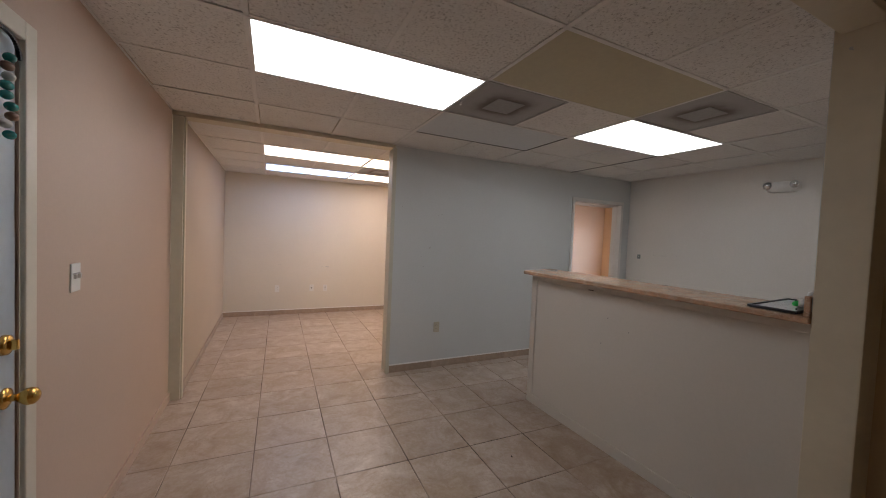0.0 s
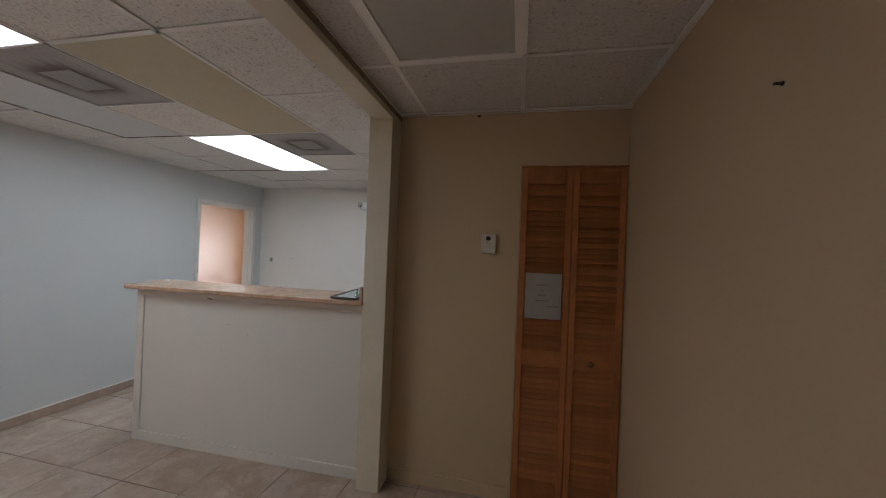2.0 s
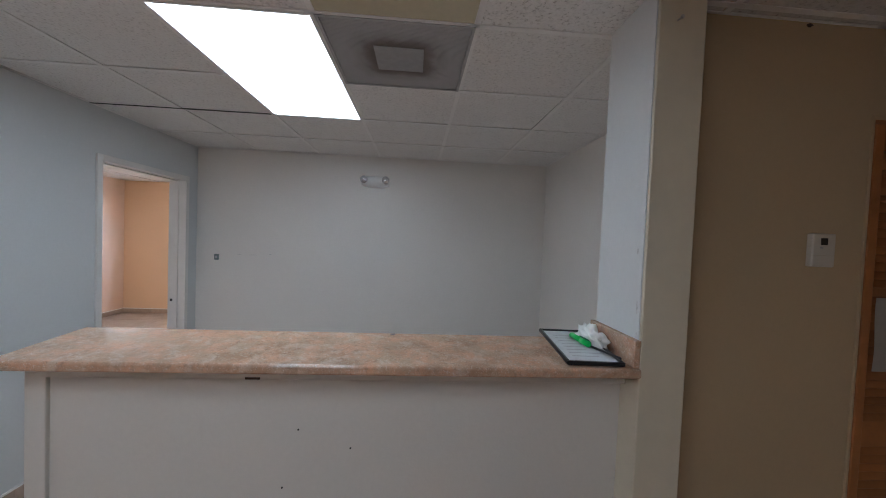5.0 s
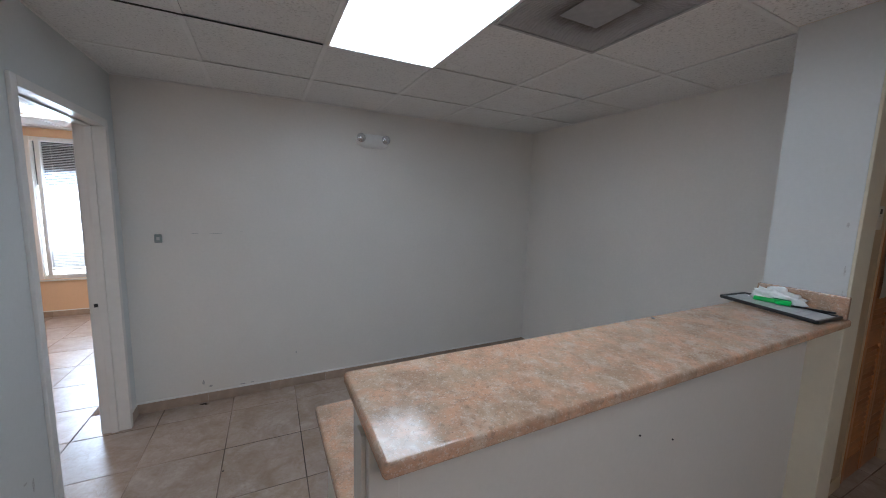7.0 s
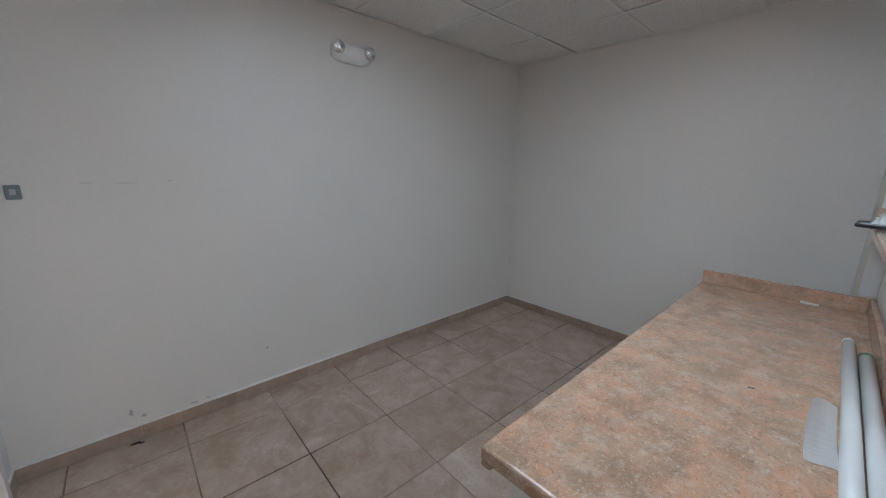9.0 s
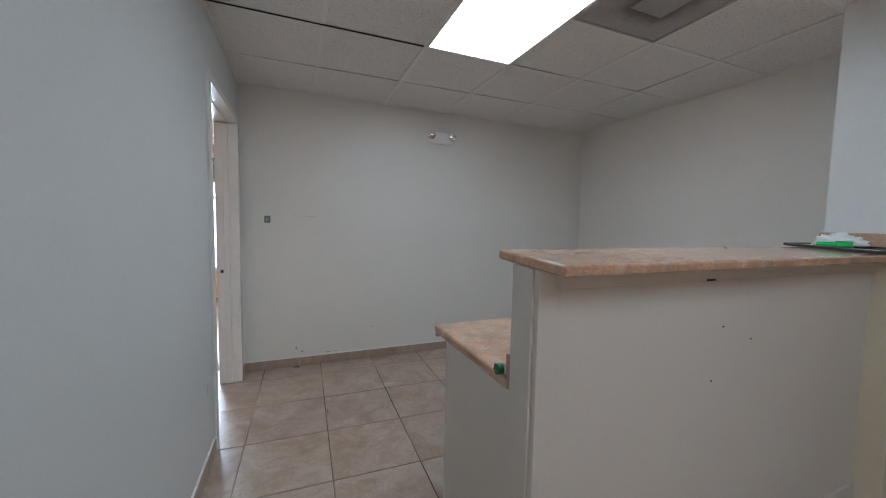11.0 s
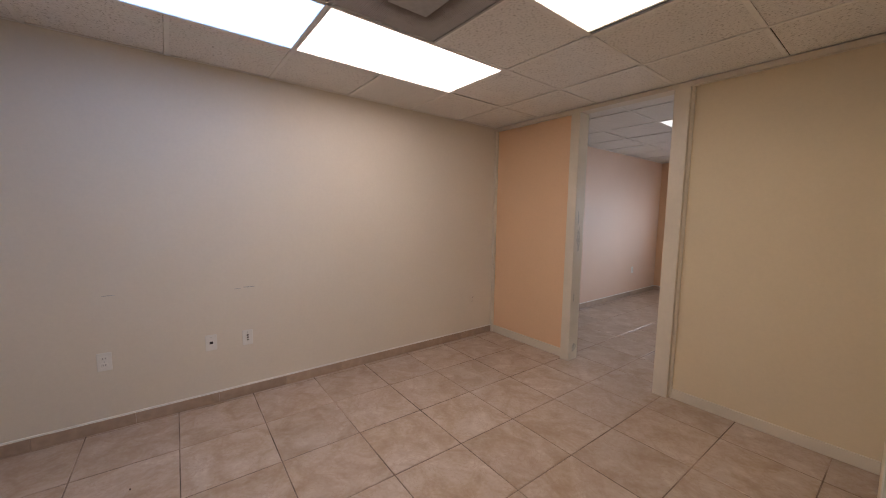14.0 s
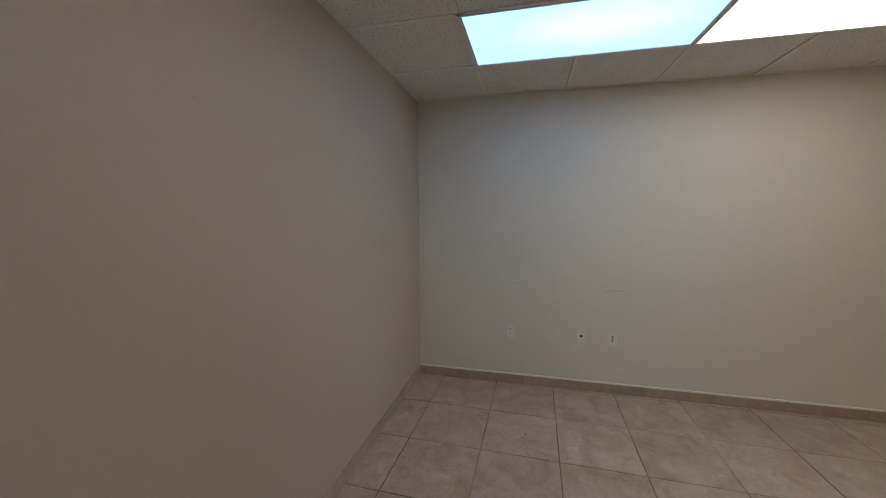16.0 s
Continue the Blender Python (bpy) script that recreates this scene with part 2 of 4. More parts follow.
M_PALE_INK = mat("pale_grey_ink", (0.46, 0.44, 0.42), 0.8, bump=0.0)
M_DARK = mat("dark_slot", (0.02, 0.02, 0.02), 0.5, bump=0.0)
M_BLACK = mat("black_plastic", (0.015, 0.015, 0.017), 0.3, bump=0.0)
M_PAPER = mat("white_paper", (0.87, 0.87, 0.86), 0.8, bump=0.05, amount=0.02)
M_INK = mat("grey_ink", (0.42, 0.42, 0.44), 0.8, bump=0.0)
M_BRASS = mat("polished_brass", (0.80, 0.52, 0.16), 0.18, 1.0, bump=0.0, amount=0.04)
M_LENS = mat("faceted_lamp_lens", (0.74, 0.75, 0.76), 0.16, 0.8, grain=120, amount=0.25, bump=0.3)
M_CHROME = mat("chrome", (0.75, 0.75, 0.76), 0.12, 1.0, bump=0.0)
M_STEEL = mat("dull_steel", (0.5, 0.5, 0.5), 0.4, 1.0, bump=0.0)
M_DOOR = mat("white_blue_door_paint", (0.52, 0.58, 0.64), 0.4, grain=30, amount=0.03, blotch=2, bump=0.05)
M_GREEN = mat("green_plastic", (0.02, 0.55, 0.10), 0.35, bump=0.0)
M_DKGREEN = mat("dark_green_cap", (0.01, 0.18, 0.08), 0.4, bump=0.0)
M_TEAL = mat("teal_bead", (0.02, 0.25, 0.24), 0.2, bump=0.0)
M_BROWNBEAD = mat("brown_bead", (0.22, 0.13, 0.09), 0.3, bump=0.0)
M_WHITEBEAD = mat("pale_bead", (0.55, 0.55, 0.52), 0.3, bump=0.0)
M_TUBE = mat("white_fluorescent_glass", (0.80, 0.82, 0.82), 0.18, bump=0.0, amount=0.01)
M_BLIND = mat("white_blind_vinyl", (0.72, 0.74, 0.76), 0.45, bump=0.0, amount=0.02)
M_VENT = bpy.data.materials.new("dusty_perforated_grey_metal")
M_VENT.use_nodes = True
vn, vl = M_VENT.node_tree.nodes, M_VENT.node_tree.links
vc = vn.new("ShaderNodeTexCoord")
vabs, vpow, vsplit, vsum, vroot = vn.new("ShaderNodeVectorMath"), vn.new("ShaderNodeVectorMath"), vn.new("ShaderNodeSeparateXYZ"), vn.new("ShaderNodeMath"), vn.new("ShaderNodeMath")
vabs.operation, vpow.operation, vsum.operation, vroot.operation = "MULTIPLY", "MULTIPLY", "ADD", "POWER"
vroot.inputs[1].default_value = 0.25
vnoise = vn.new("ShaderNodeTexNoise")
vnoise.inputs["Scale"].default_value, vnoise.inputs["Detail"].default_value = 11, 4
vadd = vn.new("ShaderNodeMath")
vadd.operation = "MULTIPLY_ADD"
vadd.inputs[1].default_value = 0.07
vramp = vn.new("ShaderNodeValToRGB")
# a ring of dust round the square centre, fading out over the grey plate
for pos, col in ((0.152, (0.17, 0.145, 0.128)), (0.176, (0.23, 0.205, 0.19)), (0.208, (0.37, 0.355, 0.35))):
    e = vramp.color_ramp.elements.new(pos)
    e.color = (*col, 1)
vramp.color_ramp.elements.remove(vramp.color_ramp.elements[0])
vramp.color_ramp.elements[-1].position, vramp.color_ramp.elements[-1].color = 0.26, (0.45, 0.45, 0.455, 1)
for k in range(2):
    vl.new(vc.outputs["Object"], vabs.inputs[k])
    vl.new(vabs.outputs[0], vpow.inputs[k])
    vl.new(vsplit.outputs[k], vsum.inputs[k])
vl.new(vpow.outputs[0], vsplit.inputs[0])
vl.new(vsum.outputs[0], vroot.inputs[0])
vl.new(vc.outputs["Object"], vnoise.inputs["Vector"])
vl.new(vnoise.outputs["Fac"], vadd.inputs[0])
vl.new(vroot.outputs[0], vadd.inputs[2])
vl.new(vadd.outputs[0], vramp.inputs[0])
vl.new(vramp.outputs[0], vn["Principled BSDF"].inputs["Base Color"])
vn["Principled BSDF"].inputs["Roughness"].default_value = 0.6
M_VENTPLATE = mat("grey_metal_plate", (0.46, 0.46, 0.46), 0.6, grain=30, amount=0.06, bump=0.0)
M_VENTCENTRE = mat("grey_vent_centre_metal", (0.37, 0.37, 0.375), 0.6, grain=30, amount=0.08, bump=0.0)
M_SMUDGE = mat("tarnished_metal", (0.16, 0.11, 0.08), 0.5, 0.5, bump=0.0)
M_LIT = glow("lit_acrylic_diffuser", (0.905, 0.985, 1.065), LAMP)
M_LIT_OFFICE = glow("lit_office_diffuser", (1.0, 0.80, 0.71), LAMP * 1.42)
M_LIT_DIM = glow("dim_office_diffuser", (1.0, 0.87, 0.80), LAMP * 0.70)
M_LIT_BACK = glow("lit_back_room_diffuser", (1.0, 0.96, 0.93), LAMP * 0.27)
M_LIT_COOL = glow("lit_bluish_diffuser", (0.36, 0.62, 0.97), LAMP * 0.85)
# the tubes behind this acrylic leave its edges bluer than its middle
cn, cl = M_LIT_COOL.node_tree.nodes, M_LIT_COOL.node_tree.links
cco, csub, clen, cmr, cmx = cn.new("ShaderNodeTexCoord"), cn.new("ShaderNodeVectorMath"), cn.new("ShaderNodeVectorMath"), cn.new("ShaderNodeMapRange"), cn.new("ShaderNodeMix")
csub.operation, clen.operation = "SUBTRACT", "LENGTH"
csub.inputs[1].default_value = (0.58, 0.55, 0.5)
cmr.inputs["From Min"].default_value, cmr.inputs["From Max"].default_value = 0.22, 0.66
cmx.data_type = "RGBA"
cmx.inputs[6].default_value, cmx.inputs[7].default_value = (0.68, 0.82, 1.0, 1), (0.29, 0.47, 0.84, 1)
cl.new(cco.outputs["Generated"], csub.inputs[0])
cl.new(csub.outputs[0], clen.inputs[0])
cl.new(clen.outputs["Value"], cmr.inputs["Value"])
cl.new(cmr.outputs["Result"], cmx.inputs[0])
cl.new(cmx.outputs[2], cn["Principled BSDF"].inputs["Emission Color"])
M_LIT_WARM = glow("lit_warm_diffuser", (1.0, 0.84, 0.64), LAMP * 1.2)
M_GLASS = bpy.data.materials.new("window_glass")
M_GLASS.use_nodes = True
gb = M_GLASS.node_tree.nodes["Principled BSDF"]
gb.inputs["Transmission Weight"].default_value, gb.inputs["Roughness"].default_value, gb.inputs["IOR"].default_value = 1.0, 0.0, 1.45

# ---- building helpers ----


def slab(bm, x0, x1, y0, y1, z0, z1):
    vs = [bm.verts.new((x, y, z)) for z in (z0, z1) for x, y in ((x0, y0), (x1, y0), (x1, y1), (x0, y1))]
    for f in ((3, 2, 1, 0), (4, 5, 6, 7), (0, 1, 5, 4), (1, 2, 6, 5), (2, 3, 7, 6), (3, 0, 4, 7)):
        bm.faces.new([vs[i] for i in f])
    return vs


def boxes(*dims, bevel=0.0, segments=2):
    bm = bmesh.new()
    for d in dims:
        slab(bm, *d)
    if bevel:
        bmesh.ops.bevel(bm, geom=bm.edges[:], offset=bevel, segments=segments, affect="EDGES", profile=0.5)
    return bm


def tube(r, length, sides=20, axis="z", r2=None, centre=(0, 0, 0)):
    bm = bmesh.new()
    bmesh.ops.create_cone(bm, cap_ends=True, segments=sides, radius1=r, radius2=r if r2 is None else r2, depth=length)
    turn = {"z": Matrix(), "x": Matrix.Rotation(radians(90), 4, "Y"), "y": Matrix.Rotation(radians(90), 4, "X")}[axis]
    bmesh.ops.transform(bm, matrix=Matrix.Translation(centre) @ turn, verts=bm.verts)
    return bm


def ball(rx, ry, rz, centre=(0, 0, 0)):
    bm = bmesh.new()
    bmesh.ops.create_uvsphere(bm, u_segments=18, v_segments=12, radius=1)
    bmesh.ops.transform(bm, matrix=Matrix.Translation(centre) @ Matrix.Diagonal((rx, ry, rz, 1)), verts=bm.verts)
    return bm


def lathe(profile, axis="z", centre=(0, 0, 0), sides=24):
    """A turned body from (radius, height) pairs."""
    bm = bmesh.new()
    rings = []
    for r, h in profile:
        rings.append([bm.verts.new((r * math.cos(2 * math.pi * i / sides), r * math.sin(2 * math.pi * i / sides), h)) for i in range(sides)])
    for a, b in zip(rings, rings[1:]):
        for i in range(sides):
            bm.faces.new((a[i], a[(i + 1) % sides], b[(i + 1) % sides], b[i]))
    bm.faces.new(rings[0][::-1]), bm.faces.new(rings[-1])
    turn = {"z": Matrix(), "x": Matrix.Rotation(radians(90), 4, "Y"), "y": Matrix.Rotation(radians(-90), 4, "X"), "-z": Matrix.Rotation(radians(180), 4, "X"), "-y": Matrix.Rotation(radians(90), 4, "X")}[axis]
    bmesh.ops.transform(bm, matrix=Matrix.Translation(centre) @ turn, verts=bm.verts)
    return bm


def mesh(name, bm, material, smooth=False):
    me = bpy.data.meshes.new(name)
    bmesh.ops.recalc_face_normals(bm, faces=bm.faces[:])
    if smooth:
        for f in bm.faces:
            f.smooth = True
    bm.to_mesh(me)
    bm.free()
    me.materials.append(material)
    return me


def part(name, bm, material, parent, label="", smooth=False):
    ob = new(name, mesh(name, bm, material, smooth))
    ob.parent = parent
    if label:
        tagged(ob, label)
    return ob


def shell(name, bm, material, label, category, smooth=False):
    return tagged(new(name, mesh(name, bm, material, smooth)), label, category, kind="structure")


def thing(name, at, label, category, group="", rz=0.0):
    ob = new(name)
    ob.empty_display_size = 0.05
    ob.matrix_world = pose(*at, 0, 0, rz)
    return tagged(ob, label, category, group)


# ---- the plan, in metres ----
H, HB, HE = 2.40, 2.372, 2.435      # ceilings: lobby and reception, office, entry bay
YS, YN = 1.89, 5.53                 # end of that wall at the office opening; north wall of reception
XE, XN = 4.53, 3.577                # east walls of the entry bay and of reception
XB, YP = -3.135, 4.265              # office: west wall, partition
XC, YC = -3.09, 8.65                # back room: west wall, north wall
D0, D1, DT = 4.428, 5.335, 2.036    # doorway in the west wall
TOP = 2.75

shell("ground", boxes((-60, 60, -60, 60, -0.32, -0.30)), mat("dry_ground", (0.30, 0.28, 0.24), 0.95, grain=6, amount=0.2, blotch=0.3, blotch_amount=0.2, bump=0.3), "dry pale open ground around the building", "ground")
floor = shell("floor", boxes((XB - 0.13, XE + 0.12, -0.13, YC + 0.13, -0.30, -0.0025)), M_GROUT, "beige ceramic tiled floor with dark grout joints", "floor")

# walls; each side of a wall between two rooms carries its own paint
shell("wall_lobby_west", boxes((-0.08, 0, YS, D0 - 0.012, -0.01, TOP), (-0.08, 0, D1 + 0.012, YN, -0.01, TOP), (-0.08, 0, D0 - 0.012, D1 + 0.012, DT + 0.012, TOP)), M_GREY, "pale grey painted wall with scuffs and a doorway", "wall")
shell("wall_office_east", boxes((-0.135, -0.08, YS, 4.30, -0.01, TOP)), M_CREAM, "cream painted office side of the dividing wall", "wall")
shell("wall_back_room_east", boxes((-0.13, -0.08, 4.30, D0 - 0.012, -0.01, TOP), (-0.13, -0.08, D1 + 0.012, YC, -0.01, TOP), (-0.13, -0.08, D0 - 0.012, D1 + 0.012, DT + 0.012, TOP)), M_ORANGE, "peach painted wall of the back room with a doorway", "wall")
shell("wall_reception_north", boxes((-0.08, XN + 0.12, YN, YN + 0.12, -0.01, TOP)), M_GREIGE, "warm pale grey painted wall behind the reception desk", "wall")
shell("wall_reception_east", boxes((XN, XN + 0.12, 3.055, YN, -0.01, TOP)), M_GREIGE, "warm pale grey painted wall beside the reception desk", "wall")
shell("wall_reception_south", boxes((3.10, XN, 3.055, 3.095, -0.01, TOP)), M_GREY, "pale grey return wall next to the pier", "wall")
shell("wall_closet", boxes((3.10, 3.905, 2.985, 3.055, -0.01, TOP), (3.905, XE, 2.985, 3.055, 2.10, TOP)), M_BEIGE, "beige painted wall around the closet doors", "wall")
shell("wall_closet_back", boxes((XN + 0.12, XE, 3.70, 3.80, -0.01, TOP)), M_BEIGE, "plain back wall of the closet", "wall")
shell("wall_entry_east", boxes((XE, XE + 0.12, -0.12, 3.80, -0.01, TOP)), M_BROWN, "tan painted plain wall of the entry", "wall")
shell("wall_entry_south", boxes((0.0, 1.967, -0.12, 0, -0.01, TOP), (2.872, XE, -0.12, 0, -0.01, TOP), (1.967, 2.872, -0.12, 0, 2.055, TOP)), M_PEACH_WALL, "peach painted wall with the entrance door", "wall")
shell("wall_office_south", boxes((XB - 0.12, -0.14, -0.12, 0.063, -0.01, TOP)), M_PINK, "pink-beige painted office wall", "wall")
shell("wall_office_west", boxes((XB - 0.12, XB, 0.063, 4.30, -0.01, TOP)), M_OFFWHITE, "off-white painted office wall with smudges", "wall")
shell("wall_back_room_west", boxes((XB - 0.12, XC, 4.30, YC, -0.01, TOP)), M_MAUVE, "pink-beige painted back room wall", "wall")
WX0, WX1, WZ0, WZ1 = -1.72, -0.63, 0.50, 2.30
shell("wall_back_room_north", boxes((XB - 0.12, WX0, YC, YC + 0.13, -0.01, TOP), (WX1, -0.04, YC, YC + 0.13, -0.01, TOP), (WX0, WX1, YC, YC + 0.13, -0.01, WZ0), (WX0, WX1, YC, YC + 0.13, WZ1, TOP)), M_ORANGE, "peach painted wall with the window", "wall")
shell("roof", boxes((XB - 0.13, XE + 0.13, -0.13, YC + 0.14, TOP, TOP + 0.1)), M_EXT, "flat roof slab above the rooms", "roof")

# partition between the office and the back room: panels between painted posts
shell("wall_partition_west", boxes((XB, -2.145, YP, YP + 0.035, -0.01, HB)), M_ORANGE, "orange-peach painted partition panel", "wall")
shell("wall_partition_east", boxes((-1.19, -0.135, YP, YP + 0.035, -0.01, HB)), M_CREAM, "cream painted partition panel", "wall")
shell("wall_partition_back", boxes((XB, -2.145, YP + 0.035, YP + 0.08, -0.01, HB), (-1.19, -0.13, YP + 0.035, YP + 0.08, -0.01, HB)), M_PINK, "pink-beige back of the partition", "wall")
shell("trim_partition", boxes((-2.145, -2.055, 4.216, 4.365, 0, 2.335), (-1.295, -1.19, 4.216, 4.365, 0, 2.335), (XB, -0.135, 4.222, YP + 0.075, 2.335, HB), (XB, XB + 0.035, 4.24, YP, 0, 2.335), (-1.192, -1.17, 4.248, YP, 0, 2.335), bevel=0.003), M_CREAM_TRIM, "cream painted posts and head rail of the partition", "trim")
shell("baseboard_partition", boxes((XB + 0.035, -2.145, 4.25, YP, 0, 0.085), (-1.17, -0.135, 4.25, YP, 0, 0.075), bevel=0.003), M_CREAM_TRIM, "cream painted wooden baseboard of the partition", "baseboard")

# opening between lobby and office
shell("trim_office_opening_south", boxes((-0.14, 0.0, 0.0, 0.08, 0, 2.37), (-0.06, -0.02, 0.08, 0.092, 0, 2.37), bevel=0.004), M_PIER, "cream painted post of the office opening", "trim")
shell("trim_office_opening_north", boxes((-0.148, 0.006, 1.872, YS, 0, 2.37), (0.0, 0.022, 1.862, 1.905, 0, 2.37), bevel=0.004), M_LINING, "cream painted lining at the end of the dividing wall", "trim")
shell("trim_office_opening_head", boxes((-0.14, 0.012, 0.0, YS, 2.37, H + 0.03), bevel=0.003), M_PIER, "cream painted head strip of the office opening", "trim")
shell("wall_above_office_opening", boxes((-0.135, 0.0, 0.0, YS, H + 0.03, TOP)), M_CREAM, "plain wall above the ceiling line", "wall")

# pier and beam at the end of the counter
shell("pier", boxes((2.945, 3.10, 2.825, 3.105, 0, TOP), bevel=0.004), M_PIER, "cream painted pier at the end of the counter", "pier")
shell("pier_face", boxes((2.941, 2.945, 2.835, 3.103, 1.225, H), (2.941, 2.945, 3.048, 3.103, 0.90, 1.168)), M_GREY, "pale grey painted side of the pier", "pier")
shell("beam", boxes((2.965, 3.10, 0.0, 2.825, 2.372, TOP), bevel=0.004), M_PIER, "cream painted shallow ceiling beam", "beam")
# no real trim: a brown strip painted in for the shadow beside the beam
shell("trim_beam", boxes((3.10, 3.106, 0.0, 2.985, 2.405, HE), bevel=0.002), mat("beam_shade_brown", (0.24, 0.19, 0.14), 0.6), "thin dark strip standing in for the shadow line along the ceiling beam", "trim")

# doorway casing
CAS = 0.045
door_case = boxes((0, 0.016, D0 - CAS, D0, 0, DT + CAS), (0, 0.016, D1, D1 + CAS, 0, DT + CAS), (0, 0.016, D0, D1, DT, DT + CAS),
                  (-0.138, 0.004, D0 - 0.012, D0, 0, DT), (-0.138, 0.004, D1, D1 + 0.012, 0, DT), (-0.138, 0.004, D0 - 0.012, D1 + 0.012, DT, DT + 0.012),
                  (-0.09, -0.05, D0, D0 + 0.011, 0, DT - 0.011), (-0.09, -0.05, D1 - 0.011, D1, 0, DT - 0.011), (-0.09, -0.05, D0, D1, DT - 0.011, DT),
                  (-0.142, -0.13, D0 - CAS, D0, 0, DT + CAS), (-0.142, -0.13, D1, D1 + CAS, 0, DT + CAS), (-0.142, -0.13, D0, D1, DT, DT + CAS), bevel=0.003)
doorway = shell("door_frame_1", door_case, M_WHITE_TRIM, "white painted door frame without a door", "door frame")
part("strike_plate", boxes((-0.118, -0.098, D1 - 0.0025, D1 + 0.001, 0.883, 0.907)), M_DARK, doorway, "dark latch hole plate")

# ---- ceilings ----
dips = random.Random(4)


def grid_lines(first, step, lo, hi):
    k = math.ceil((lo - first) / step - 1e-6)
    out = [lo]
    while first + k * step < hi - 1e-6:
        if first + k * step > lo + 0.02:
            out.append(first + k * step)
        k += 1
    return out + [hi]


def ceiling(name, x0, x1, y0, y1, z, fx, fy, holes, label, gaps=(), rows=None, slits=(0.006, 0.006, 0.006, 0.0128, 0.0142), board=None):
    """Lay-in tiles in a hung metal grid; holes are the cells taken by panels, lamps and vents."""
    xs, ys = grid_lines(fx, 0.612, x0, x1), rows or grid_lines(fy, 0.61, y0, y1)
    bm = bmesh.new()
    for xa, xb in zip(xs, xs[1:]):
        for ya, yb in zip(ys, ys[1:]):
            cx, cy = (xa + xb) / 2, (ya + yb) / 2
            if any(hx0 < cx < hx1 and hy0 < cy < hy1 for hx0, hx1, hy0, hy1 in holes):
                continue
            d = dips.uniform(-0.002, 0.002)
            e = [dips.choice(slits) for _ in range(4)]
            vs = slab(bm, xa + e[0], xb - e[1], ya + e[2], yb - e[3], z + 0.006 + d, z + 0.022 + d)
            if dips.random() < 0.35:
                for v in dips.sample(vs[:4], 2):
                    v.co.z += dips.uniform(-0.004, 0.004)
    ob = shell(name, bm, board or M_CEIL, label, "ceiling")
    gm = bmesh.new()

    def covered(px, py):
        return any(hx0 + 0.03 < px < hx1 - 0.03 and hy0 + 0.03 < py < hy1 - 0.03 for hx0, hx1, hy0, hy1 in holes)
    for i, xa in enumerate(xs):
        w = 0.012
        for ya, yb in zip(ys, ys[1:]):
            if not covered(xa, (ya + yb) / 2) and not any(g[0] == "x" and abs(g[1] - xa) < 0.05 and g[2] < (ya + yb) / 2 < g[3] for g in gaps):
                slab(gm, max(xa - w, x0), min(xa + w, x1), ya + (0.012 if ya > y0 else 0), yb - (0.012 if yb < y1 else 0), z + 0.001, z + 0.005)
    for ya in ys:
        for xa, xb in zip(xs, xs[1:]):
            if not covered((xa + xb) / 2, ya) and not any(g[0] == "y" and abs(g[1] - ya) < 0.05 and g[2] < (xa + xb) / 2 < g[3] for g in gaps):
                slab(gm, max(xa - 0.012, x0), min(xb + 0.012, x1), max(ya - 0.012, y0), min(ya + 0.012, y1), z, z + 0.004)
    part("ceiling_grid", gm, M_TBAR, ob, "white metal ceiling grid")
    # solid near-black strips carry the shade of open joints in their colour
    for axis, at, lo, hi in gaps:
        d = (at - 0.006, at + 0.006, lo, hi) if axis == "x" else (lo, hi, at - 0.006, at + 0.006)
        part("open_joint", boxes((*d, z + 0.001, z + 0.004)), M_GAP_SHADE, ob, "dark strip standing in for the shade of an open ceiling joint")
    # a near-black sheet stands in for the darkness above the tiles
    part("plenum", boxes((x0, x1, y0, y1, z + 0.2, z + 0.21)), M_GAP_SHADE, ob, "near-black sheet standing in for the unlit space above the ceiling tiles")
    return ob


# cells: x0, x1, y0, y1
L1, L2 = (1.194, 1.806, 0.625, 1.872), (1.194, 1.806, 3.12, 4.34)
V1, V2 = (1.194, 1.806, 1.872, 2.50), (1.806, 2.418, 3.12, 3.73)
PY, PB = (1.806, 2.418, 1.872, 3.12), (0.582, 1.194, 1.872, 3.12)
ceiling("ceiling_lobby", 0.0, 2.965, 0.0, 3.12, H, 1.194, 0.68, [L1, L2, V1, V2, PY, PB], "white textured lay-in ceiling tiles of the lobby", [("x", 0.582, 1.9, 3.12), ("y", 3.105, 0.60, 1.18)], rows=[0.0, 0.625, 1.25, 1.872, 2.50, 3.12])
ceiling("ceiling_reception", 0.0, XN, 3.12, YN, H, 1.194, 3.12, [L2, V2], "white textured lay-in ceiling tiles over reception", [("y", 4.34, 0.0, 1.19)], slits=(0.006, 0.006, 0.006, 0.0127), board=M_CEIL_FINE)
E1 = (3.288, 3.898, 1.10, 2.325)
ceiling("ceiling_entry", 3.10, XE, 0.0, 2.985, HE, 3.288, 2.325, [E1], "textured lay-in ceiling tiles of the entry, shade put into their colour", slits=(0.006, 0.006, 0.0124), board=M_CEIL_SHADED)
B1, B2, B3 = (-2.53, -1.92, 0.645, 1.865), (-2.53, -1.92, 1.865, 3.075), (-1.30, -0.69, 1.83, 3.045)
B4 = (-1.30, -0.69, 0.62, 1.83)
VB = (-1.92, -1.30, 1.87, 2.475)
ceiling("ceiling_office", XB, -0.135, 0.063, 4.30, HB, -2.53, 0.645, [B1, B2, B3, B4, VB], "warm textured lay-in ceiling tiles of the office")
C1, C2, C3 = (-1.88, -1.27, 5.38, 6.60), (-1.88, -1.27, 6.60, 7.82), (-1.27, -0.66, 6.60, 7.82)
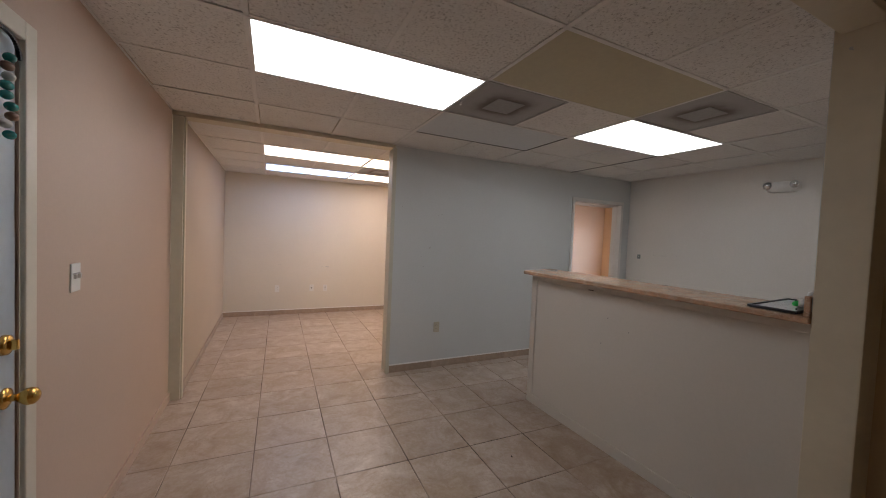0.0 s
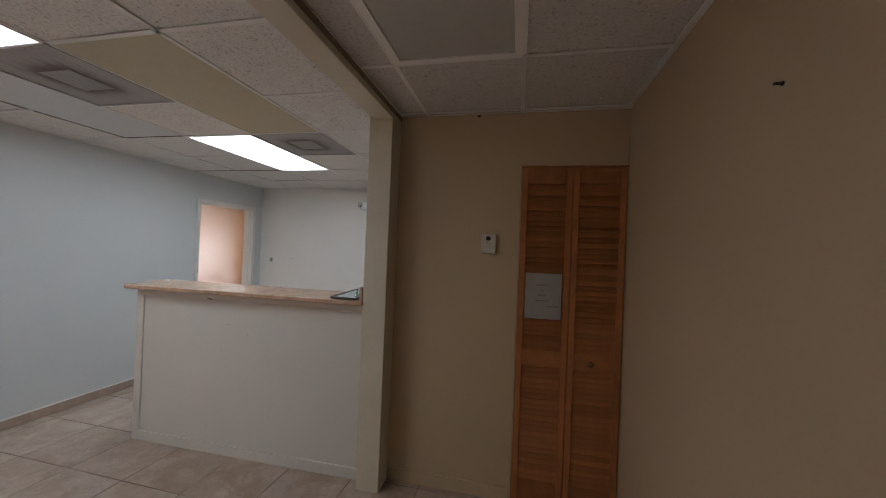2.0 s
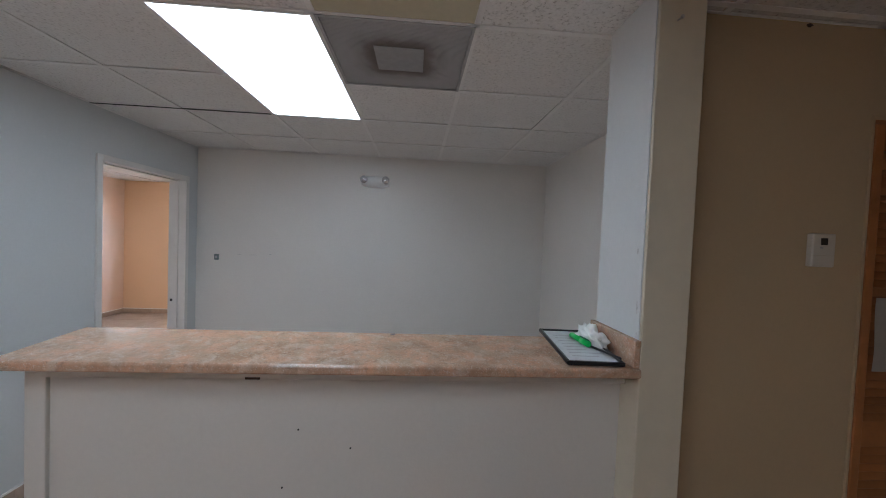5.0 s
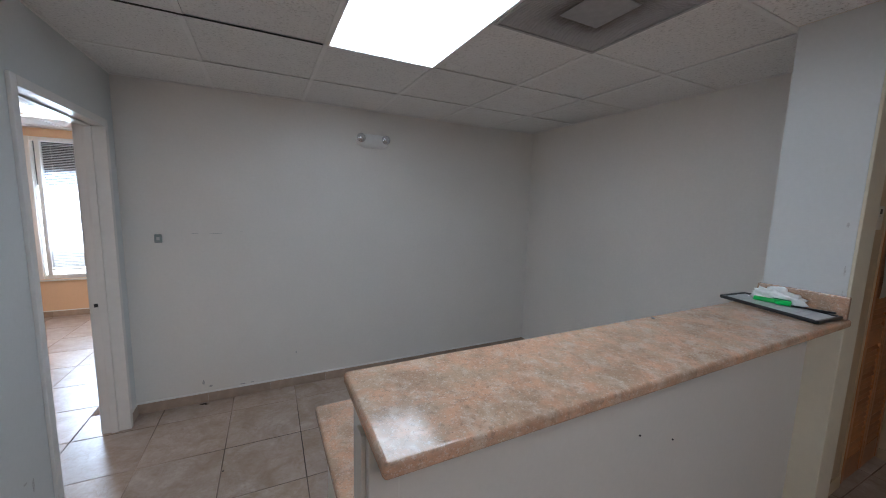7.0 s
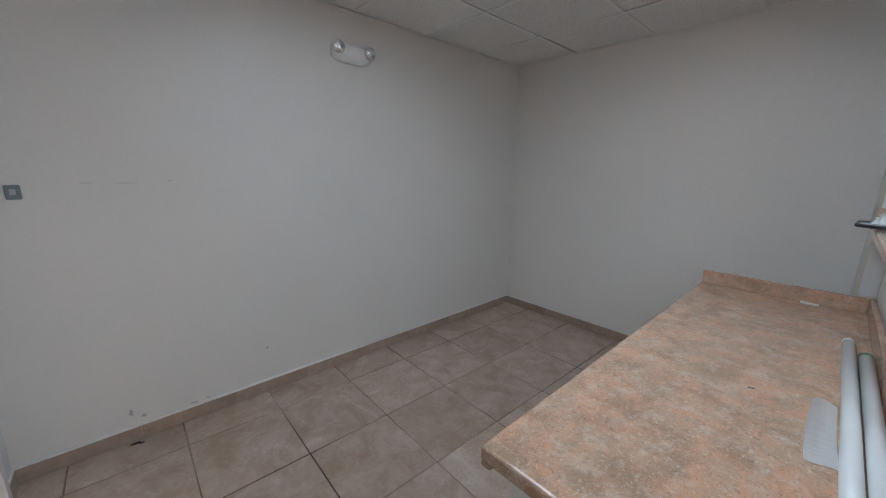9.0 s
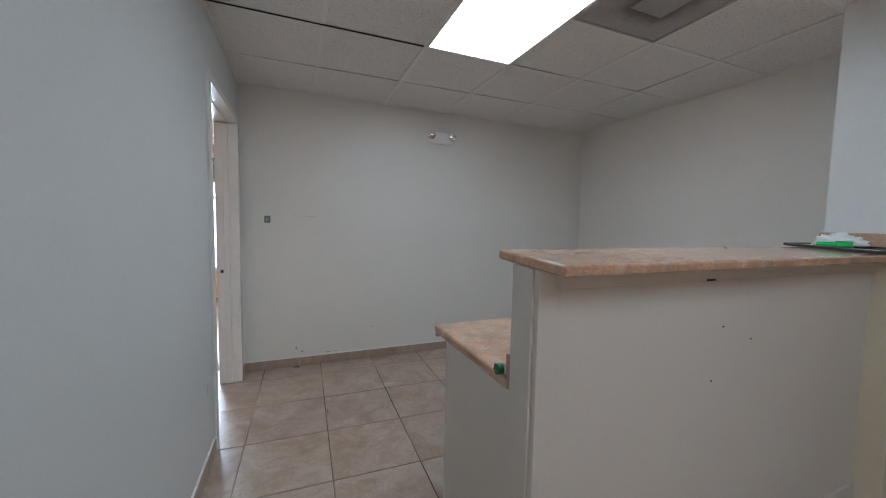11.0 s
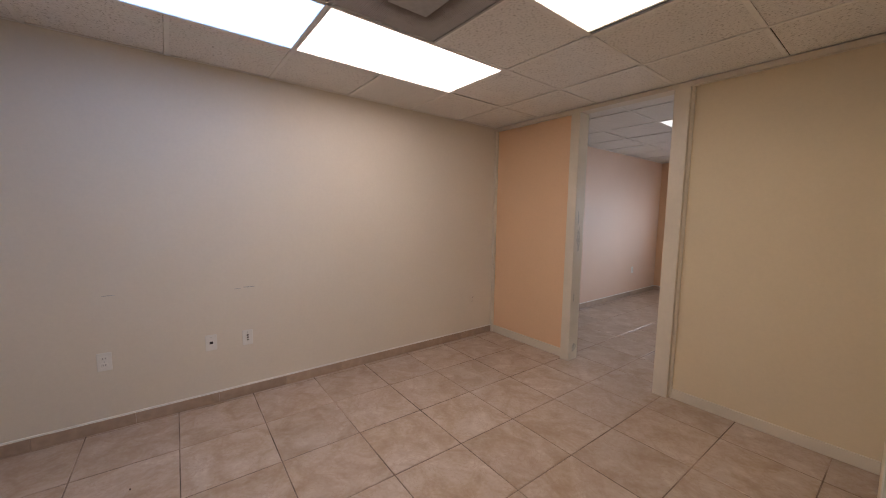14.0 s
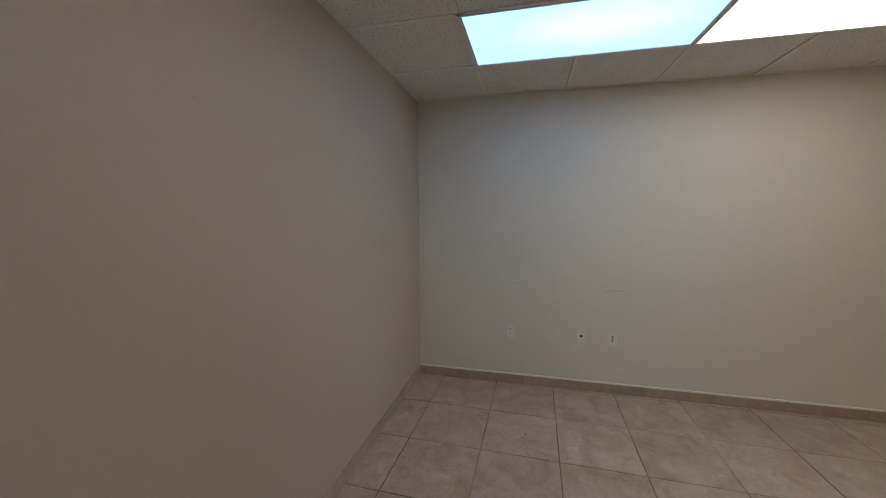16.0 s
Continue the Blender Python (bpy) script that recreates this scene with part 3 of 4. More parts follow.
ceiling("ceiling_back_room", XC, -0.13, 4.345, YC, H, -1.88, 5.38, [C1, C2, C3], "white textured lay-in ceiling tiles of the back room", board=M_CEIL_FINE)


def panel_light(cell, z, material, label, lit=True):
    x0, x1, y0, y1 = cell
    ob = thing("ceiling_light", ((x0 + x1) / 2, (y0 + y1) / 2, z), label, "ceiling light", "recessed ceiling lights")
    a, b = (x1 - x0) / 2 - 0.003, (y1 - y0) / 2 - 0.003
    f = 0.013 if lit else 0.034
    part("frame", boxes((-a, a, -b, -b + f, -0.002, 0.014), (-a, a, b - f, b, -0.002, 0.014), (-a, -a + f, -b + f, b - f, -0.002, 0.014), (a - f, a, -b + f, b - f, -0.002, 0.014)), M_TBAR if lit else M_BRIGHT, ob, "white metal frame")
    part("diffuser", boxes((-a + f, a - f, -b + f, b - f, 0.004, 0.009)), material, ob)
    part("housing", boxes((-a, a, -b, b, 0.016, 0.11)), M_WHITE_TRIM, ob, "white metal housing")
    return ob


panel_light(L1, H, M_LIT, "lit recessed fluorescent ceiling panel in the lobby")
panel_light(L2, H, M_LIT, "lit recessed fluorescent ceiling panel over the reception desk")
panel_light(E1, HE, M_OFFLENS, "unlit recessed ceiling panel with a white frame", lit=False)
panel_light(B1, HB, M_LIT_COOL, "lit bluish recessed ceiling panel in the office")
panel_light(B2, HB, M_LIT_OFFICE, "lit white recessed ceiling panel in the office")
panel_light(B4, HB, M_LIT_DIM, "lit white recessed ceiling panel near the office opening")
panel_light(B3, HB, M_LIT_WARM, "lit warm recessed ceiling panel in the office")
panel_light(C1, H, M_LIT_BACK, "lit recessed ceiling panel in the back room")
panel_light(C2, H, M_LIT_BACK, "lit recessed ceiling panel in the back room")
panel_light(C3, H, M_LIT_BACK, "lit recessed ceiling panel near the back room window")


def ceiling_vent(cell, z, label):
    x0, x1, y0, y1 = cell
    ob = thing("ceiling_vent", ((x0 + x1) / 2, (y0 + y1) / 2, z), label, "ceiling vent", "ceiling vents")
    a, b = (x1 - x0) / 2 - 0.003, (y1 - y0) / 2 - 0.003
    part("frame", boxes((-a, a, -b, -b + 0.012, -0.003, 0.01), (-a, a, b - 0.012, b, -0.003, 0.01), (-a, -a + 0.012, -b + 0.012, b - 0.012, -0.003, 0.01), (a - 0.012, a, -b + 0.012, b - 0.012, -0.003, 0.01)), M_VENTPLATE, ob)
    part("backing", boxes((-a + 0.012, a - 0.012, -b + 0.012, b - 0.012, 0.006, 0.010)), M_VENT, ob, "dust-stained perforated plate")
    n = 62
    for i in range(n):
        y = -b + 0.02 + (2 * b - 0.04) * i / (n - 1)
        part("slat", boxes((-a + 0.014, a - 0.014, y - 0.0034, y + 0.0034, 0.002, 0.006)), M_VENT, ob)
    part("centre_plate", boxes((-0.108, 0.108, -0.108, 0.108, -0.001, 0.0015), bevel=0.001), M_VENTCENTRE, ob, "clean grey centre plate")
    return ob


ceiling_vent(V1, H, "grey dust-stained ceiling vent beside the lobby light")
ceiling_vent(V2, H, "grey dust-stained ceiling vent over the counter")
ceiling_vent(VB, HB, "grey dust-stained ceiling vent in the office")


def ceiling_panel(name, cell, z, material, label):
    x0, x1, y0, y1 = cell
    bm = boxes((x0 + 0.006, x1 - 0.006, y0 + 0.006, y1 - 0.006, z + 0.003, z + 0.02), bevel=0.002)
    tagged(new(name, mesh(name, bm, material)), label, "ceiling panel")


ceiling_panel("ceiling_panel", PY, H, M_YELLOWED, "smooth yellowed ceiling panel among the white tiles")
ceiling_panel("ceiling_panel", PB, H, M_BLUEPANEL, "smooth blue-grey ceiling panel among the white tiles")

# ---- reception counter ----
CX0, CX1 = 1.035, 2.945
counter = thing("reception_counter", (0, 0, 0), "tall cream reception counter with a mottled laminate bar top", "counter")
part("front_panel", boxes((CX0 + 0.063, CX1, 2.925, 2.955, 0.0, 1.178), bevel=0.002), M_PANEL, counter, "cream painted front panel with nail marks")
part("front_post", boxes((CX0 + 0.004, CX0 + 0.066, 2.912, 2.955, 0.0, 1.1775), bevel=0.003), M_PANEL, counter)
part("end_panel", boxes((CX0 + 0.006, CX0 + 0.036, 2.955, 3.045, 0.0, 1.180), bevel=0.002), M_PANEL, counter)
part("back_panel", boxes((CX0 + 0.036, CX1, 3.02, 3.045, 0.0, 1.183), bevel=0.002), M_PANEL, counter)
part("end_trim", boxes((CX0 - 0.006, CX0 + 0.004, 2.93, 2.968, 0.0, 1.178), bevel=0.002), M_PANEL, counter)
part("top_batten", boxes((CX0 + 0.066, CX1, 2.895, 2.925, 1.122, 1.1765), bevel=0.004), M_PANEL, counter)
part("base_trim", boxes((CX0 + 0.066, CX1, 2.912, 2.925, 0.0, 0.075), bevel=0.003), M_PANEL, counter)
bar = boxes((CX0, CX1, 2.808, 3.122, 1.169, 1.2), bevel=0.009, segments=4)
for v in bar.verts:
    v.co.z += 0.003 + 0.0545 * (v.co.y - 2.81)      # the bar top slopes down towards the front
part("bar_top", bar, M_LAMINATE, counter, "mottled tan laminate bar top")
part("end_splash", boxes((CX1 - 0.024, CX1 - 0.004, 2.818, 3.114, 1.203, 1.292), bevel=0.003), M_LAMINATE, counter, "mottled tan laminate upstand")
for nx, nz in ((1.858, 0.948), (2.028, 0.886), (1.811, 0.754)):
    part("nail_hole", tube(0.003, 0.004, 8, "y", centre=(nx, 2.924, nz)), M_DARK, counter)

desk = thing("reception_desk", (0, 0, 0), "low mottled laminate desk behind the counter", "desk")
part("desktop", boxes((CX0 - 0.0, 2.925, 3.046, 3.685, 0.785, 0.825), bevel=0.011, segments=3), M_LAMINATE, desk, "mottled tan laminate desktop")
part("back_splash", boxes((CX0 + 0.005, 2.905, 3.047, 3.065, 0.825, 0.90), bevel=0.003), M_LAMINATE, desk)
part("end_splash", boxes((2.905, 2.925, 3.066, 3.68, 0.825, 0.895), bevel=0.003), M_LAMINATE, desk)
part("side_panel", boxes((CX0 + 0.035, CX0 + 0.06, 3.047, 3.62, 0.0, 0.785), bevel=0.002), M_PANEL, desk, "cream painted side panel")
part("side_panel", boxes((2.88, 2.905, 3.047, 3.62, 0.0, 0.785), bevel=0.002), M_PANEL, desk)
part("modesty_panel", boxes((CX0 + 0.06, 2.88, 3.047, 3.065, 0.15, 0.785)), M_PANEL, desk)
part("nosing", boxes((CX0 + 0.004, 2.921, 3.655, 3.683, 0.770, 0.785), bevel=0.005), M_LAMINATE, desk)

# things on the counter
fr = thing("picture_frame", (2.816, 2.998, 1.2138), "black picture frame with a printed sheet lying on the counter", "picture frame", rz=-5)
fr.matrix_world = pose(2.816, 2.998, 1.2138, 3.12, 0, -4)
for d in ((-0.093, 0.093, -0.170, -0.159), (-0.093, 0.093, 0.159, 0.170), (-0.093, -0.082, -0.159, 0.159), (0.082, 0.093, -0.159, 0.159)):
    part("moulding", boxes((*d, 0.002, 0.015), bevel=0.003), M_BLACK, fr, "black frame moulding")
part("backing_board", boxes((-0.088, 0.088, -0.164, 0.164, 0.0, 0.006)), M_BLACK, fr)
part("sheet", boxes((-0.084, 0.084, -0.160, 0.160, 0.0065, 0.009)), mat("glazed_paper", (0.70, 0.72, 0.74), 0.12, bump=0.0), fr, "white printed sheet behind glass")
for i in range(8):
    part("print_line", boxes((-0.055, 0.055 - 0.02 * (i % 3), 0.10 - i * 0.03, 0.106 - i * 0.03, 0.0088, 0.0094)), M_INK, fr, "faint grey print line")
hl = thing("highlighter", (2.838, 3.022, 1.2368), "bright green highlighter pen on the picture frame", "pen", rz=-86)
part("barrel", tube(0.0100, 0.072, 16, "x", centre=(-0.026, 0, 0)), M_GREEN, hl, smooth=True)
part("cap", tube(0.0115, 0.048, 16, "x", centre=(0.036, 0, 0)), M_GREEN, hl, smooth=True)
part("clip", boxes((0.0, 0.06, -0.003, 0.003, 0.011, 0.015), bevel=0.001), M_DKGREEN, hl)
pen = thing("pen", (2.872, 2.908, 1.2273), "thin black pen on the picture frame", "pen", rz=105)
part("barrel", tube(0.004, 0.14, 10, "x"), M_BLACK, pen)
crumple = random.Random(8)
bm = bmesh.new()
bmesh.ops.create_icosphere(bm, subdivisions=4, radius=1)
for v in bm.verts:
    k = 1 + 0.5 * noise.noise(v.co * 2.3) + 0.3 * noise.noise(v.co * 6.0)
    v.co = Vector((v.co.x * 0.036 * k, v.co.y * 0.088 * k, max(v.co.z * 0.046 * k, -0.008)))
for f in bm.faces:
    f.smooth = True
tissue = tagged(new("tissue", mesh("tissue", bm, M_PAPER)), "crumpled white tissue on the picture frame", "tissue")
tissue.matrix_world = pose(2.884, 3.028, 1.2369, 0, 0, -4)

# things on the desk
for i, (ty, tx) in enumerate(((3.0845, 1.64), (3.1235, 1.757))):
    tb = thing("fluorescent_tube", (tx, ty, 0.825 + 0.018), "spare white fluorescent tube lying on the desk", "lamp tube", "spare tubes on the desk")
    part("glass", tube(0.0175, 1.216, 24, "x"), M_TUBE, tb, smooth=True)
    for s in (-1, 1):
        cap = part("end_cap", tube(0.0178, 0.018, 24, "x", centre=(s * 0.612, 0, 0)), M_DKGREEN if i == 0 else M_WHITE_PLASTIC, tb, "green end cap" if i == 0 else "white end cap")
        for o in (-0.006, 0.006):
            part("pin", tube(0.0012, 0.009, 8, "x", centre=(s * 0.6255, o, 0)), M_BRASS, cap)
bm = bmesh.new()
rows = []
for i in range(13):
    u = i / 12
    rows.append([bm.verts.new((0.13 * u - 0.065 - 0.02 * u * ((v - 3) / 3) ** 2, (0.056 * v / 6 - 0.028) * (1 - 0.25 * u * u), 0.002 + 0.14 * max(0, u - 0.2) ** 2 + 0.002 * math.sin(v + u * 4))) for v in range(7)])
for a, b in zip(rows, rows[1:]):
    for i in range(6):
        bm.faces.new((a[i], a[i + 1], b[i + 1], b[i]))
bmesh.ops.solidify(bm, geom=bm.faces[:], thickness=0.0006)
note = tagged(new("paper_note", mesh("paper_note", bm, M_PAPER)), "curled white paper slip on the desk", "paper")
note.matrix_world = pose(1.595, 3.171, 0.828, 0, 0, 8)
mk = thing("marker_pen", (2.87, 3.235, 0.825 + 0.0066), "small white marker on the desk", "pen", rz=80)
part("barrel", tube(0.006, 0.045, 14, "x"), M_WHITE_PLASTIC, mk, smooth=True)
part("cap", tube(0.0065, 0.02, 14, "x", centre=(0.031, 0, 0)), M_WHITE_PLASTIC, mk, smooth=True)

# ---- closet with louvred folding doors ----
BX0, BX1, BZ = 3.912, 4.527, 2.093
bif = thing("folding_closet_door", (0, 0, 0), "closed orange pine louvred folding closet door", "closet door")
LW = (BX1 - BX0 - 0.010) / 2
turns = random.Random(11)
slat_bm = boxes((-(LW - 0.07) / 2, (LW - 0.07) / 2, -0.0035, 0.0035, -0.021, 0.021), bevel=0.002, segments=1)
slat_mesh = mesh("slat", slat_bm, M_PINE)
for k in range(2):
    x0 = BX0 + 0.003 + k * (LW + 0.004)
    x1 = x0 + LW
    leaf = part("leaf", boxes((x0, x0 + 0.036, 2.975, 3.003, 0.015, BZ - 0.01), (x1 - 0.036, x1, 2.975, 3.003, 0.015, BZ - 0.01), bevel=0.003), M_PINE, bif, "pine leaf with two louvred panels")
    for za, zb in ((0.015, 0.16), (0.855, 0.955), (1.985, BZ - 0.01)):
        part("rail", boxes((x0 + 0.036, x1 - 0.036, 2.977, 3.001, za, zb), bevel=0.002), M_PINE, leaf)
    for za, zb, tilt in ((0.16, 0.855, -26), (0.955, 1.985, -33)):
        count = round((zb - za) / 0.0325)
        for i in range(count):
            s = new("slat", slat_mesh)
            s.parent = leaf
            extra = turns.choice((0, 0, 6, 14, -8, -15, 22)) if za > 0.5 else turns.uniform(-4, 6)
            s.matrix_local = pose((x0 + x1) / 2, 2.990, za + (i + 0.5) * (zb - za) / count, tilt + extra, 0, 0)
part("knob", lathe(((0.008, 0), (0.008, 0.012), (0.017, 0.018), (0.019, 0.026), (0.012, 0.034), (0.002, 0.036)), "-y", (4.351, 2.976, 0.905)), mat("aged_brass", (0.26, 0.17, 0.09), 0.4, 0.8, bump=0.0), bif, "round aged brass knob", True)
part("head_track", boxes((BX0, BX1, 2.978, 3.02, BZ - 0.008, 2.10)), M_PINE, bif)
shell("trim_closet", boxes((3.902, 3.912, 2.978, 3.055, 0, 2.10), (3.902, XE, 2.976, 2.985, 2.098, 2.112), bevel=0.002), M_BEIGE, "thin beige trim around the closet opening", "trim")
nt = thing("paper_notice", (4.065, 2.968, 1.2925), "white paper notice taped to the closet door", "paper notice")
sh = bmesh.new()
cols = [[sh.verts.new((-0.108 + 0.216 * i / 8, -0.0015 - 0.003 * math.sin(i * 0.9 + j * 0.7), -0.14 + 0.28 * j / 8)) for j in range(9)] for i in range(9)]
for a, b in zip(cols, cols[1:]):
    for j in range(8):
        sh.faces.new((a[j], b[j], b[j + 1], a[j + 1]))
bmesh.ops.solidify(sh, geom=sh.faces[:], thickness=0.0006)
part("sheet", sh, M_NOTICE, nt)
for bx, bz, bw in ((-0.005, 0.067, 0.08), (-0.005, 0.035, 0.018), (-0.005, 0.005, 0.05), (-0.005, -0.027, 0.078), (0.055, -0.060, 0.066)):
    part("print_line", boxes((bx - bw / 2, bx + bw / 2, -0.0065, -0.0055, bz - 0.004, bz + 0.004)), M_PALE_INK, nt, "unreadable grey print")

th = thing("thermostat", (3.72, 2.985, 1.603), "white wall thermostat beside the closet", "thermostat")
part("body", boxes((-0.046, 0.046, -0.024, 0.0, -0.062, 0.062), bevel=0.005), M_AGED_PLASTIC, th)
part("display", boxes((-0.015, 0.012, -0.0255, -0.022, 0.02, 0.045)), M_DARK, th, "dark display window")
part("button", boxes((-0.018, -0.006, -0.0265, -0.022, 0.006, 0.012), bevel=0.001), M_STEEL, th)
part("seam", boxes((-0.046, 0.046, -0.0245, -0.022, -0.020, -0.0185)), M_IVORY, th)

# ---- wall fittings ----


def outlet(at, rz, material, label, group="wall outlets", phone=False, dots=False):
    """A cover plate against a wall; the plate faces local -y."""
    ob = thing("wall_outlet", at, label, "outlet", group, rz)
    part("plate", boxes((-0.035, 0.035, -0.006, 0, -0.0575, 0.0575), bevel=0.003), material, ob)
    if dots:
        for dz in (-0.018, 0.0, 0.018):
            part("jack", boxes((-0.006, 0.006, -0.0085, -0.005, dz - 0.005, dz + 0.005), bevel=0.001), M_DARK, ob, "dark jack")
    elif phone:
        part("jack", boxes((-0.010, 0.010, -0.009, -0.005, -0.010, 0.008), bevel=0.001), M_DARK, ob, "dark jack")
    else:
        for s in (-1, 1):
            f = part("socket", boxes((-0.017, 0.017, -0.009, -0.005, s * 0.021 - 0.014, s * 0.021 + 0.014), bevel=0.004), material, ob)
            for sx in (-0.006, 0.006):
                part("slot", boxes((sx - 0.0012, sx + 0.0012, -0.0096, -0.0085, s * 0.021 - 0.003, s * 0.021 + 0.007)), M_DARK, f)
    part("screw", tube(0.003, 0.002, 8, "y", centre=(0, -0.0065, 0.0 if not (phone or dots) else 0.04)), M_STEEL, ob)
    return ob


outlet((0.0, 2.448, 0.455), 90, M_IVORY, "ivory wall outlet on the grey wall")
outlet((XB, 0.861, 0.449), 90, M_WHITE_PLASTIC, "white wall outlet in the office")
outlet((XB, 1.421, 0.453), 90, M_WHITE_PLASTIC, "white phone jack plate in the office", phone=True)
outlet((XB, 1.653, 0.447), 90, M_WHITE_PLASTIC, "white data jack plate in the office", dots=True)
outlet((XB, 3.936, 0.433), 90, M_OFFWHITE, "painted-over wall outlet near the partition")
outlet((XC, 7.713, 0.462), 90, M_WHITE_PLASTIC, "white wall outlet in the back room")

sw = thing("light_switch", (1.598, 0.0, 1.239), "white double light switch beside the entrance door", "switch", rz=180)
part("plate", boxes((-0.04, 0.04, -0.007, 0, -0.06, 0.06), bevel=0.003), M_WHITE_PLASTIC, sw)
for s in (-0.018, 0.018):
    part("rocker", boxes((s - 0.006, s + 0.006, -0.017, -0.006, -0.004, 0.016), bevel=0.002), M_WHITE_PLASTIC, sw)
part("gap", boxes((-0.03, 0.03, -0.0078, -0.0068, 0.016, 0.0185)), M_DARK, sw)

cp = thing("cable_plate", (0.20, YN, 1.308), "small grey cable plate on the reception wall", "wall plate")
part("plate", boxes((-0.023, 0.023, -0.012, 0, -0.03, 0.03), bevel=0.005), mat("dull_teal_grey_metal", (0.20, 0.24, 0.24), 0.4, grain=60, amount=0.1, bump=0.0), cp)
part("jack", boxes((-0.009, 0.009, -0.0135, -0.011, -0.012, 0.012), bevel=0.001), M_VENTPLATE, cp)

em = thing("emergency_light", (1.765, YN, 2.145), "white twin-head emergency light high on the wall", "emergency light")
body = ball(0.155, 0.065, 0.062)
for v in body.verts:
    v.co.y = -abs(v.co.y) if v.co.y < 0 else 0.0
    v.co.z = max(min(v.co.z * 1.12, 0.052), -0.06)
    v.co.x = max(min(v.co.x * 1.05, 0.138), -0.138)
part("body", body, M_BRIGHT, em, smooth=True)
for s in (-1, 1):
    head = part("lamp_head", lathe(((0.022, 0), (0.036, 0.015), (0.039, 0.035), (0.037, 0.039)), "-y", (s * 0.11, -0.03, 0.012)), M_CHROME, em, "round chrome lamp head", True)
    part("lens", lathe(((0.036, 0.0), (0.030, 0.007), (0.016, 0.012), (0.002, 0.0140)), "-y", (s * 0.11, -0.0685, 0.012), 9), M_LENS, head, "faceted lens", False)

hook = thing("wall_hook", (XE, 1.712, 1.991), "small dark screw hook in the tan wall", "hook")
part("plate", lathe(((0.004, 0), (0.004, 0.012), (0.006, 0.014), (0.006, 0.0175)), "x", (-0.0165, 0, 0)), M_DARK, hook)
part("hook", boxes((-0.020, -0.016, -0.002, 0.005, -0.0025, 0.0025), bevel=0.001), M_DARK, hook)
nail = thing("nail", (3.004, 2.825, 2.297), "small steel nail stuck in the cream pier", "nail")
part("shaft", tube(0.0022, 0.02, 8, "y", centre=(0, -0.01, 0)), M_STEEL, nail)
part("head", tube(0.006, 0.003, 10, "y", centre=(0, -0.021, 0)), M_STEEL, nail)



def ceiling_hook(x, y, z, material, label):
    """A small bent clip pushed into the ceiling grid."""
    ob = thing("ceiling_hook", (x, y, z), label, "hook", "clips in the ceiling grid")
    part("stem", tube(0.003, 0.014, 8, centre=(0, 0, -0.007)), material, ob)
    part("clip", boxes((-0.016, 0.006, -0.005, 0.005, -0.018, -0.013), bevel=0.0015), material, ob)


ceiling_hook(1.43, 1.893, H - 0.002, M_BRIGHT, "small white clip beside the lobby ceiling vent")
ceiling_hook(-0.707, 3.058, HB - 0.001, M_SMUDGE, "small dark clip beside the warm office light")
ceiling_hook(-0.235, 4.205, HB - 0.001, M_SMUDGE, "small dark clip above the cream partition panel")

# ---- entrance door ----
shell("trim_entrance_door", boxes((1.905, 1.969, 0, 0.018, 0, 2.115), (2.870, 2.934, 0, 0.018, 0, 2.115), (1.969, 2.870, 0, 0.018, 2.052, 2.115), bevel=0.004), M_CREAM_TRIM, "cream painted casing of the entrance door", "trim")
ed = tagged(thing("door_1", (0, 0, 0), "closed pale blue-white entrance door with brass fittings", "door"), kind="structure")
part("slab", boxes((1.972, 2.867, -0.05, -0.006, 0.008, 2.050), bevel=0.003), M_DOOR, ed)
part("rose", lathe(((0.034, 0), (0.033, 0.006), (0.02, 0.011), (0.014, 0.014)), "y", (2.027, -0.006, 0.905)), M_BRASS, ed, "round brass rose", True)
lev = part("lever", tube(0.011, 0.05, 16, "y", centre=(2.027, 0.015, 0.905)), M_BRASS, ed, "brass door knob", True)
part("grip", lathe(((0.011, 0), (0.017, 0.008), (0.026, 0.022), (0.028, 0.032), (0.025, 0.044), (0.015, 0.052), (0.006, 0.054)), "y", (2.027, 0.022, 0.905)), M_BRASS, lev, "", True)
part("deadbolt", lathe(((0.033, 0), (0.031, 0.012), (0.022, 0.016), (0.010, 0.018)), "y", (2.032, -0.006, 1.078)), M_BRASS, ed, "brass deadbolt", True)
part("thumb_turn", boxes((2.026, 2.038, 0.008, 0.030, 1.062, 1.094), bevel=0.003), M_BRASS, ed)
for hz in (0.25, 1.05, 1.85):
    part("hinge", tube(0.007, 0.09, 12, "z", centre=(2.868, 0.0, hz)), M_BRASS, ed)
bd = thing("bead_ornament", (2.066, 0.012, 1.985), "string of teal, brown and pale beads hanging on the door", "ornament")
cu = bmesh.new()
for i in range(24):
    a = math.pi * i / 23
    c = Vector((0.075 * math.cos(a), 0.0, 0.06 * math.sin(a) + 0.0))
    bmesh.ops.create_cube(cu, size=0.009, matrix=Matrix.Translation(c))
part("cord", cu, M_DARK, bd, "dark cord loop")
beads = random.Random(3)
for i in range(9):
    part("bead", ball(0.017 + 0.004 * (i % 2), 0.015, 0.014, (beads.uniform(-0.02, 0.02) - 0.005, 0.006, -0.02 - i * 0.029)), (M_TEAL, M_BROWNBEAD, M_WHITEBEAD, M_TEAL, M_TEAL)[i % 5], bd, ("teal bead", "brown bead", "pale bead", "teal bead", "teal bead")[i % 5], True)

